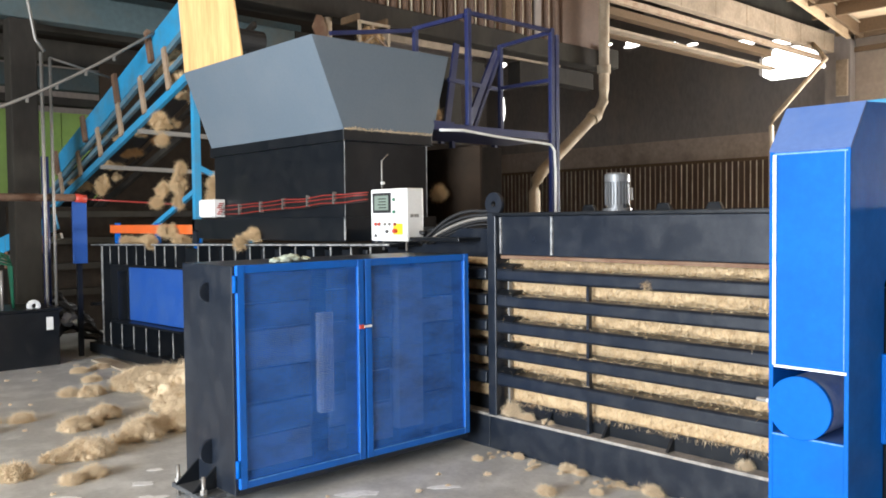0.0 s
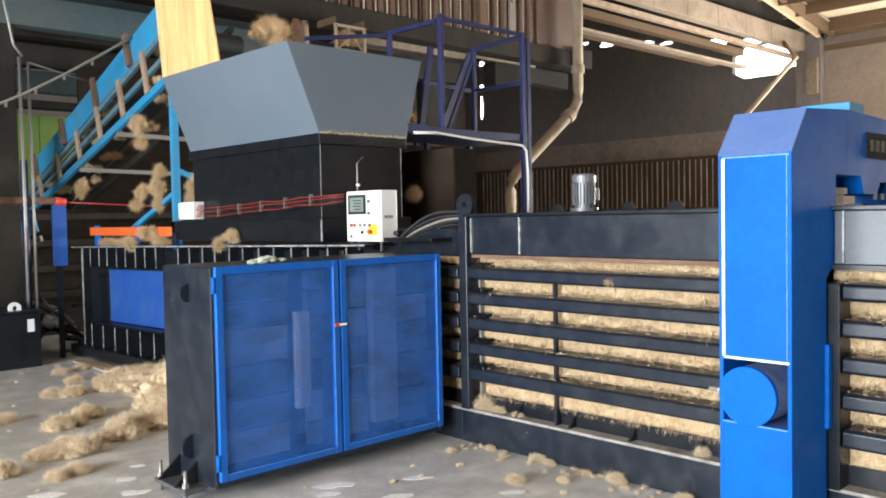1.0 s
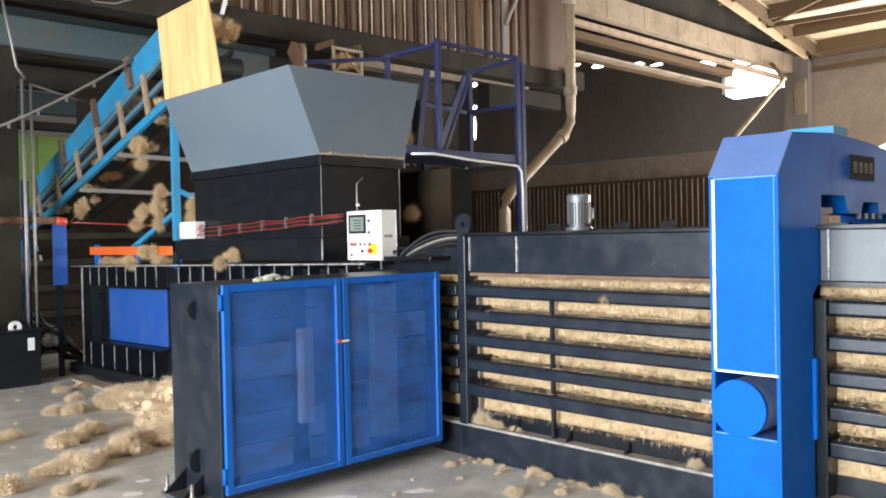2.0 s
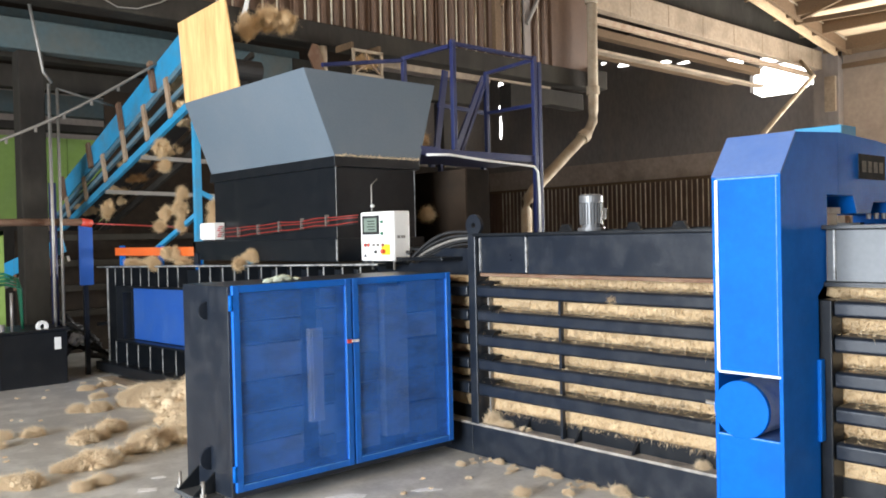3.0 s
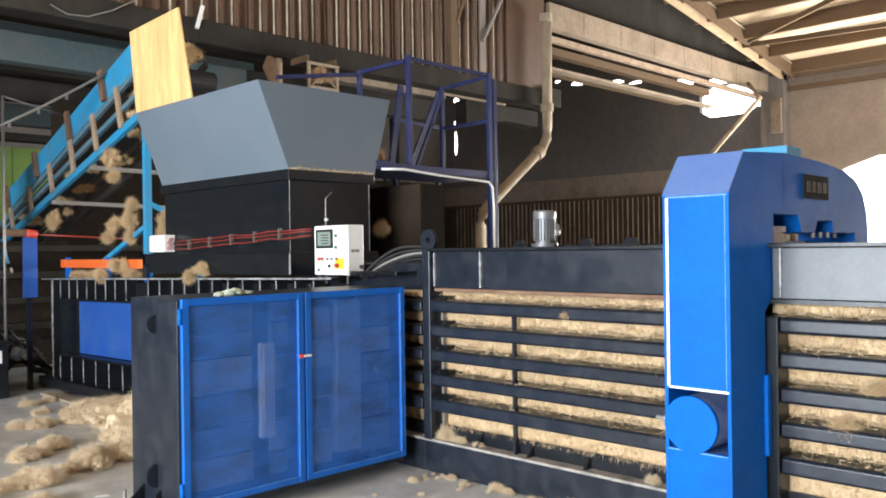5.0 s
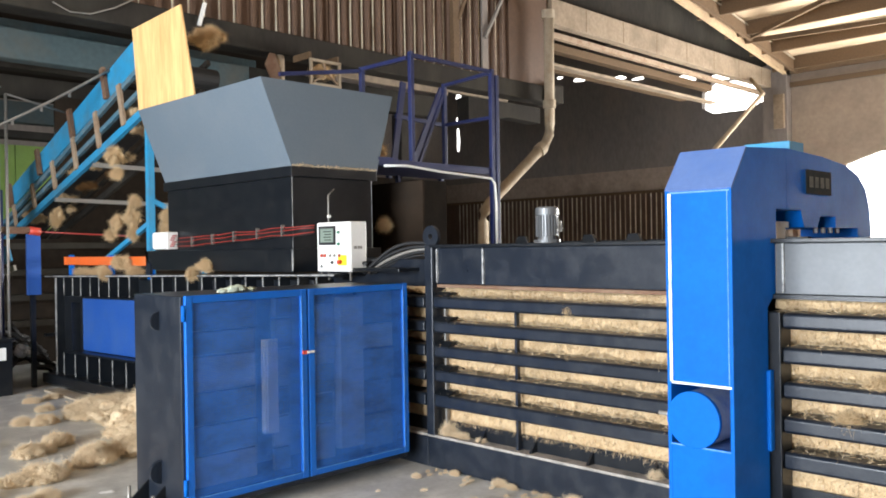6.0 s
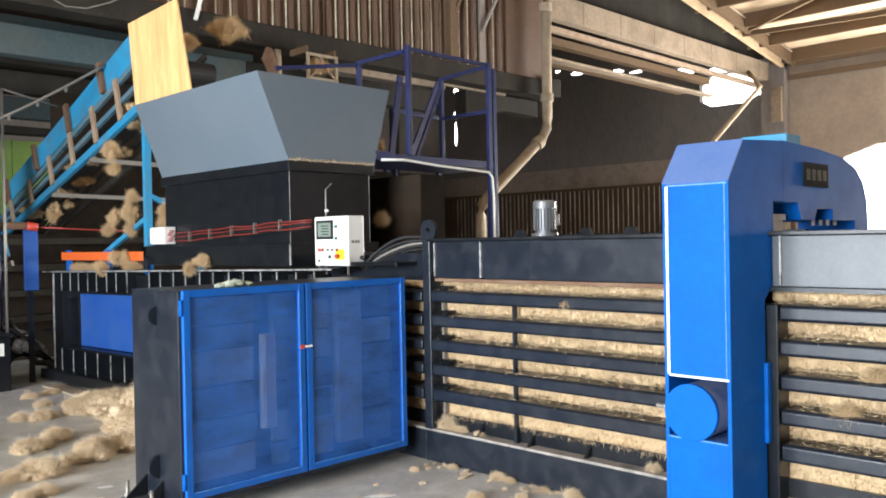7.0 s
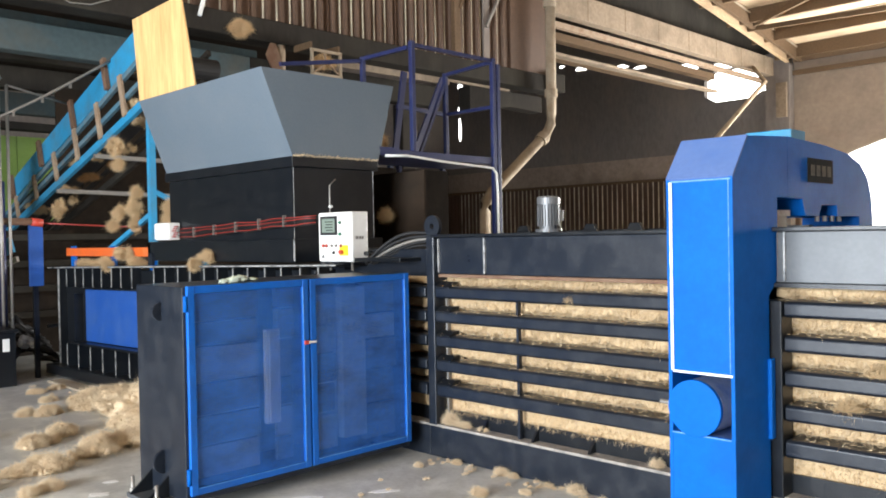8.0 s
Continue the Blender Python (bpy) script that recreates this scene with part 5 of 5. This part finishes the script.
    part("rail", S().box(4.54, 4.57, 8.95, 11.6, 1.545, 1.655), ORANGE, o, bevel=0.004)
    for y in (9.05, 10.15, 11.45):
        part("post", S().box(4.57, 4.63, y, y + 0.06, 1.36, 1.68), BLUE, o)
    for x, y, z, r, q in ((4.60, 11.1, 1.44, 0.10, (0.8, 1.8, 0.5)), (4.60, 10.6, 1.44, 0.10, (0.8, 1.8, 0.5)), (4.50, 10.2, 1.45, 0.11, (0.6, 1.5, 0.7)), (4.47, 9.62, 1.56, 0.17, (0.5, 1.2, 0.9)), (4.42, 9.95, 1.42, 0.08, (0.5, 0.7, 1.4)), (4.55, 9.4, 1.46, 0.10, (0.8, 1.3, 0.6)), (4.42, 7.48, 1.545, 0.11, (0.6, 1.4, 0.7)), (4.385, 7.68, 1.46, 0.07, (0.5, 0.6, 1.3)), (5.75, 6.2, 1.93, 0.08, (0.7, 0.7, 1.3)), (5.9, 6.6, 2.75, 0.22, (1, 1, 0.8))):
        single("fibre_tuft", clump("t", (x, y, z), r, FIBRE, int(y * 90 + z), q, 220, 7), FIBRE, "ragged tuft of golden fibre lying on the press", "fibre", group="fibre tufts on the press", smooth=True)


def build_back():
    # hydraulic power unit
    h = thing("hydraulic_power_unit", (3.1, 11.4, -0.1), "black oil tank of a hydraulic power unit with valves on top", "hydraulic unit")
    part("tank", S().box(2.2, 3.68, 11.05, 11.9, -0.10, 0.60), BLACK, h, bevel=0.015)
    part("tank_lid", S().box(2.17, 3.71, 11.02, 11.93, 0.602, 0.63), BLACK, h, bevel=0.005)
    part("name_plate", S().box(3.52, 3.60, 11.04, 11.05, 0.36, 0.52), WHITE, h, "white label plate")
    part("filler_cap", disc((3.42, 11.2, 0.66), 0.075, "y", 0.06, 20, 0.03), WHITE, h, "white filler ring", bevel=0.004)
    part("level_rod", S().tube([(3.05, 11.15, 0.63), (3.05, 11.15, 1.12)], 0.02, 10), GALV, h, smooth=True)
    part("seam", S().box(2.86, 2.875, 11.035, 11.05, -0.08, 0.58), NAVY, h)
    for k in range(4):
        part("pipe", S().tube([(2.0, 11.3 + 0.05 * k, 1.24 + 0.045 * k), (3.05, 11.3 + 0.05 * k, 1.22 + 0.045 * k), (3.22, 11.35 + 0.05 * k, 1.16 + 0.04 * k), (3.24, 11.4, 0.63)], 0.018, 8), GREEN, h, "green hydraulic pipe", smooth=True)
    part("valve_block", S().box(2.66, 2.86, 11.2, 11.4, 0.63, 1.1), BLACK, h, bevel=0.01)
    part("pump_motor", S().tube([(2.35, 11.5, 0.63), (2.35, 11.5, 1.02)], 0.14, 20), NAVY, h)
    part("fitting", disc((2.92, 11.15, 0.68), 0.05, "z", 0.09, 12), GALV, h)
    part("fitting", disc((2.78, 11.12, 0.66), 0.04, "z", 0.07, 12), GALV, h)
    part("riser", S().tube([(2.83, 11.2, 1.0), (2.83, 11.2, 1.22), (2.9, 11.2, 1.26)], 0.035, 10), GALV, h, smooth=True)
    # pipes, posts and clutter
    hs = thing("hose_heap", (4.0, 12, 0), "heap of thick black hoses beside the press", "hoses")
    rng = random.Random(4)
    for k in range(9):
        y = 11.9 + 0.15 * k
        path = [(3.4 + 1.2 * t / 12, y + 0.1 * math.sin(t + k), 0.08 + 0.05 * k + 0.35 * math.sin(t / 12 * math.pi) * (0.4 + 0.6 * rng.random()) - 0.1) for t in range(13)]
        part("hose", S().tube(path, 0.045, 8), RUBBER, hs, smooth=True)
    single("plastic_bag", clump("b", (4.05, 11.75, 0.35), 0.16, WHITE, 60, (1, 0.8, 1), 0, 6), INNER, "grey plastic bag beside the press body", "bag", smooth=True)
    single("blue_post", S().box(4.02, 4.20, 11.5, 11.54, 1.15, 2.0), PANEL_BLUE, "bright blue upright cover plate on a post", "post", bevel=0.004)
    single("blue_post", S().box(4.08, 4.14, 11.541, 11.6, -0.1, 1.9), BLACK, "thin black post behind a blue plate", "post")
    for x, y, z, r, m, lab in ((3.62, 11.3, 3.85, 0.022, GALV, "thin galvanised upright pipe"), (3.74, 11.35, 3.80, 0.020, GALV, "thin galvanised upright pipe"), (3.90, 12.2, 2.6, 0.05, DEEP, "dark blue upright post")):
        single("upright_pipe", S().tube([(x, y, -0.1), (x, y, z)], r, 10), m, lab, "pipe", group="upright pipes", smooth=True)
    w = thing("drain_pipe", (3, 11.3, 1.98), "rusty brown horizontal pipe with a red end", "pipe")
    part("tube", S().tube([(1.0, 11.4, 2.02), (4.02, 11.4, 2.02)], 0.05, 12), RUST, w, smooth=True)
    part("end_coupling", S().tube([(4.02, 11.4, 2.02), (4.16, 11.4, 2.0)], 0.055, 10), RED, w, "red coupling", smooth=True)
    part("rod", S().tube([(4.16, 11.4, 2.0), (5.5, 11.3, 1.93)], 0.011, 8), RED_DARK, w, "thin red rod", smooth=True)
    single("hanging_cable", S().tube([(3.35, 11.3, 5.2), (3.5, 11.3, 4.35), (3.56, 11.3, 4.0), (3.66, 11.3, 3.86)], 0.02, 8), GALV, "grey cable hanging from the roof", "cable", smooth=True)
    path = [(2.2 + 2.6 * t, 11.2 - 0.6 * t, 2.72 + 1.42 * t - 0.12 * math.sin(math.pi * t)) for t in [i / 16 for i in range(17)]]
    ln = thing("rope_line", (3.5, 11, 3.3), "sagging rope line with short ties", "rope")
    part("rope", S().tube(path, 0.018, 6), GALV, ln, smooth=True)
    for q in path[3:15:2]:
        part("tie", S().box(q[0] - 0.015, q[0] + 0.015, q[1] - 0.01, q[1] + 0.01, q[2] - 0.07, q[2]), GALV, ln)
    single("brace_rod", S().tube([(3.74, 11.35, 3.80), (5.3, 12.4, 3.72)], 0.015, 6), GALV, "thin brace rod from the upright pipe", "rod", smooth=True)
    f = thing("stall", (2.5, 13.5, 0), "pale yellow-green stall rails at the back of the bay", "stall")
    part("post", S().box(3.45, 3.55, 13.4, 13.5, -0.13, 1.95), LIME, f)
    part("rail", S().box(1.5, 3.55, 13.4, 13.5, 1.87, 1.95), LIME, f)
    # near-black rails and added sheets stand in for the gloom behind the conveyor
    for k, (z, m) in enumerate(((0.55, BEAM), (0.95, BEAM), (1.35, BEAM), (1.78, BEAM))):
        single("storage_rail", S().box(4.0, 8.5, 13.6 + 0.2 * k, 13.8 + 0.2 * k, z, z + 0.10), m, "rail behind the conveyor, darkened for the gloom", "rail", group="rails behind the conveyor")
    single("shade_screen", S().box(3.95, 5.68, 14.3, 14.35, -0.13, 1.95), ROOF_DARK, "low near-black sheet added for the gloom beside the rails", "screen", kind="structure")
    single("shade_screen", S().box(5.7, 12.0, 15.0, 15.05, -0.13, 4.5), ROOF_DARK, "near-black sheet added for the gloom behind the conveyor", "screen", kind="structure")
    # second low conveyor running off
    c = thing("low_conveyor", (4.0, 14.5, 1), "faded blue low conveyor in the back bay", "conveyor")
    part("side", S().bar((4.35, 13.2, 1.72), (3.3, 15.6, 0.9), 0.04, 0.24), CYAN, c)
    part("rail", S().bar((4.40, 13.15, 1.50), (3.35, 15.55, 0.70), 0.05, 0.08), GALV, c)
    for t in (0.15, 0.45, 0.75):
        part("stay", S().bar((4.38 - 1.05 * t, 13.15 + 2.4 * t, 1.35 - 0.8 * t), (4.38 - 1.05 * t, 13.15 + 2.4 * t, 1.85 - 0.8 * t), 0.03, 0.08, (0, 1, 0)), RUST, c)
    # rain pipe on the beam end
    r = thing("rain_pipe", (13.4, 9.8, 2), "cream plastic rain pipe bending down the beam end", "pipe")
    part("tube", S().tube([(13.26, 9.75, 6.2), (13.24, 9.75, 4.1), (13.22, 9.75, 3.90), (13.05, 9.75, 3.67), (11.45, 9.75, 2.52), (11.26, 9.75, 2.33), (11.23, 9.75, 2.15), (11.23, 9.75, -0.1)], 0.10, 16), PIPE, r, smooth=True)
    for z in (4.42, 6.2):
        part("collar", S().tube([(13.24, 9.75, z), (13.24, 9.75, z + 0.16)], 0.13, 16), PIPE, r)
    part("collar", S().tube([(13.0, 9.75, 3.63), (12.86, 9.75, 3.53)], 0.13, 16), PIPE, r)
    single("far_pipe", S().tube([(19.3, 9.4, -0.1), (19.3, 9.4, 3.8), (19.42, 9.4, 4.0), (22.3, 9.4, 5.75), (22.9, 10.0, 6.3)], 0.06, 10), PIPE, "pale slanting pipe under the eaves", "pipe", smooth=True)


def build_floor_fibre():
    rng = random.Random(33)
    heaps = ((2.36, 6.30, 0.22), (2.18, 6.32, 0.15), (2.82, 6.50, 0.23), (2.95, 6.66, 0.2), (2.58, 7.22, 0.16), (2.68, 7.28, 0.14), (2.92, 7.50, 0.17), (2.98, 7.62, 0.12), (3.22, 8.68, 0.16), (3.05, 8.8, 0.09), (1.80, 6.08, 0.15), (1.70, 6.2, 0.10), (2.35, 7.90, 0.10), (2.10, 8.0, 0.10), (1.95, 7.6, 0.08), (3.5, 9.5, 0.12), (2.2, 5.75, 0.07), (2.05, 5.7, 0.06), (3.62, 10.2, 0.12), (3.9, 10.3, 0.12))
    for k, (x, y, r) in enumerate(heaps):
        r *= 0.86
        flat = 0.62 if r > 0.11 else 0.3
        single("fibre_heap", clump("h", (x, y, 0.12 * r + dip(y)), r, FIBRE_PALE, 500 + k, (1.05, 0.95, flat), 300, 9), FIBRE_PALE, "loose heap of pale coir fibre on the floor", "fibre", group="fibre heaps on the floor", smooth=True)
    big = ((3.25, 6.62, 0.20, 0.5), (3.42, 6.75, 0.26, 0.6), (3.62, 6.9, 0.30, 0.8), (3.8, 7.1, 0.34, 0.9), (3.55, 7.25, 0.26, 0.6), (3.75, 7.5, 0.34, 1.0), (4.0, 7.4, 0.36, 1.0), (4.0, 7.8, 0.34, 0.9), (3.75, 7.95, 0.28, 0.7), (4.1, 8.2, 0.32, 0.8), (3.85, 8.4, 0.26, 0.6), (4.05, 8.75, 0.26, 0.6), (3.75, 8.9, 0.2, 0.4), (3.95, 9.2, 0.2, 0.4), (4.15, 9.0, 0.22, 0.5), (3.6, 8.6, 0.16, 0.4))
    for k, (x, y, r, up) in enumerate(big):
        single("fibre_heap", clump("h", (x, y, 0.22 * r + dip(y)), r, FIBRE_PALE, 600 + k, (1.15, 1.15, up), 420, 11), FIBRE_PALE, "large loose heap of pale coir fibre beside the press", "fibre", group="fibre heaps on the floor", smooth=True)
    single("plank", S().box(4.0, 4.2, 9.8, 10.9, dip(10.4) + 0.005, dip(10.4) + 0.03), PIPE, "pale timber plank lying on the floor by the press", "plank", bevel=0.003)
    for k, (x, y, a, b) in enumerate(((3.27, 4.22, 0.16, 0.05), (3.12, 4.12, 0.09, 0.04), (2.38, 5.36, 0.07, 0.05), (2.30, 5.05, 0.10, 0.05), (3.41, 3.76, 0.10, 0.04), (3.72, 3.95, 0.12, 0.03), (2.55, 5.6, 0.06, 0.03), (1.9, 5.4, 0.12, 0.05), (3.95, 3.3, 0.08, 0.04), (4.15, 2.75, 0.10, 0.03), (2.7, 4.75, 0.06, 0.03))):
        ring = []
        for j in range(18):
            q = j * math.tau / 18
            w = 1 + 0.55 * noise.noise(Vector((math.cos(q) * 1.8, math.sin(q) * 1.8, k * 3.7)))
            ring.append((x + 0.8 * a * w * math.cos(q) + 0.5 * b * w * math.sin(q), y - 0.5 * a * w * math.cos(q) + 0.9 * b * w * math.sin(q)))
        single("floor_patch", S().prism(ring, "z", 0.0002, 0.0016), LIMEWASH, "flat patch of dried white residue on the concrete", "residue", group="white patches on the floor", kind="structure")
    for k, (x, y, r) in enumerate(((4.56, 3.62, 0.034), (4.55, 3.50, 0.02), (4.56, 2.96, 0.042), (4.10, 3.42, 0.035), (4.32, 3.2, 0.02), (4.54, 4.05, 0.02), (4.52, 2.45, 0.03), (4.30, 4.22, 0.02))):
        single("fibre_tuft", clump("t", (x, y, 0.25 * r), r, FIBRE_PALE, 760 + k, (0.9, 1.7, 0.4), 170, 6), FIBRE_PALE, "small pale tuft of fibre at the foot of the press", "fibre", group="fibre tufts on the floor", smooth=True)
    s = S()
    for k in range(170):
        u = rng.random()
        if u < 0.35:
            x, y = rng.uniform(0.8, 4.2), rng.uniform(5.2, 11)
        elif u < 0.6:
            x, y = rng.uniform(2.4, 4.55), rng.uniform(1.9, 4.4)
        else:
            x, y = 4.57 - 0.22 * rng.random() ** 2, rng.uniform(0.5, 4.3)
        r = rng.uniform(0.005, 0.015) * (2.0 if rng.random() < 0.08 else 1)
        t = clump("t", (x, y, 0.004 + dip(y)), r, FIBRE_PALE, 900 + k, (2.0, 1.4, 0.10), 5, 1)
        b = len(s.v)
        s.v += t.v
        s.f += [tuple(i + b for i in f) for f in t.f]
    single("fibre_litter", s, FIBRE_PALE, "scattered scraps of pale fibre on the concrete floor", "fibre", kind="stuff", smooth=True)


build_ground()
build_shed()
build_press()
build_bale()
build_bale_fluff()
build_yoke()
build_motor()
build_hopper()
build_guard()
build_panel()
build_platform()
build_conveyor()
build_back()
build_floor_fibre()


# ---- what moves: lumps of fibre tipping off the conveyor into the hopper ----
def fibre_lump(seed, r, squash):
    s = clump("lump", (0, 0, 0), r, FIBRE, seed, squash, 300, 7)
    return single("falling_fibre", s, FIBRE, "ragged tan lump of coir fibre dropping off the conveyor", "fibre", group="falling fibre lumps", smooth=True)


def motions():
    # each lump rides up the belt, tips over its end and drops to the hopper's floor
    a = fibre_lump(1, 0.30, (0.9, 1.0, 0.8))
    walk(a, [(0.0, pose(5.1, 8.15, 4.42, 0)), (0.3, pose(5.05, 7.85, 4.30, 8)), (0.5, pose(5.0, 7.68, 4.08, 18)), (0.7, pose(5, 7.70, 3.84, 26)), (0.9, pose(5, 7.68, 3.76, 36)), (1.0, pose(5, 7.59, 3.66, 46)), (1.1, pose(5, 7.55, 3.25, 55)), (1.3, pose(4.95, 7.45, 2.0, 70)), (1.4, pose(4.95, 7.4, 1.78, 75)), (8.0, pose(4.95, 7.4, 1.78, 75))])
    b = fibre_lump(2, 0.30, (0.8, 1.0, 0.9))
    walk(b, [(0.0, pose(5.1, 10.6, 3.75)), (2.4, pose(5.05, 8.45, 4.22)), (2.8, pose(5, 8.05, 4.16)), (3.1, pose(5, 7.86, 4.14, 0)), (3.5, pose(5, 7.84, 4.12, 12)), (3.7, pose(5, 7.82, 4.01, 30)), (3.9, pose(5, 7.69, 3.86, 52)), (4.0, pose(5, 7.65, 3.66, 66)), (4.1, pose(5, 7.6, 3.3, 75)), (4.3, pose(5.05, 7.5, 2.1, 85)), (4.4, pose(5.05, 7.5, 1.85, 88)), (8.0, pose(5.05, 7.5, 1.85, 88))])
    c = fibre_lump(3, 0.18, (0.7, 0.7, 1.2))
    walk(c, [(0.0, pose(5.1, 11.0, 3.62)), (3.0, pose(5.05, 8.6, 4.24)), (3.6, pose(5, 8.05, 4.16)), (4.0, pose(5, 7.87, 4.08, 10)), (4.3, pose(5, 7.79, 3.97, 25)), (4.4, pose(5, 7.74, 3.86, 35)), (4.5, pose(5, 7.67, 3.75, 45)), (4.6, pose(5, 7.64, 3.55, 55)), (4.8, pose(5, 7.55, 2.5, 70)), (5.0, pose(5.1, 7.3, 1.9, 80)), (8.0, pose(5.1, 7.3, 1.9, 80))])
    d = fibre_lump(4, 0.22, (0.9, 1.0, 0.95))
    walk(d, [(0.0, pose(5.1, 13.0, 3.05)), (4.5, pose(5.05, 9.3, 4.05)), (6.0, pose(5, 8.41, 4.16)), (6.5, pose(5, 8.18, 4.20, 5)), (7.0, pose(5, 7.89, 4.08, 14)), (7.2, pose(5, 7.85, 3.92, 26)), (7.3, pose(5, 7.80, 3.78, 36)), (7.4, pose(5, 7.76, 3.5, 46)), (7.6, pose(5, 7.6, 2.4, 60)), (7.8, pose(4.9, 7.2, 1.9, 70)), (8.0, pose(4.9, 7.2, 1.9, 70))])
    e = fibre_lump(5, 0.15, (0.9, 1.0, 0.9))
    walk(e, [(0.0, pose(5.1, 13.6, 2.88)), (6.6, pose(5.05, 9.15, 4.07)), (7.2, pose(5, 8.55, 4.14)), (7.5, pose(5, 8.05, 4.08)), (7.8, pose(5, 7.78, 4.03)), (8.0, pose(5, 7.70, 4.04, 6))])


motions()
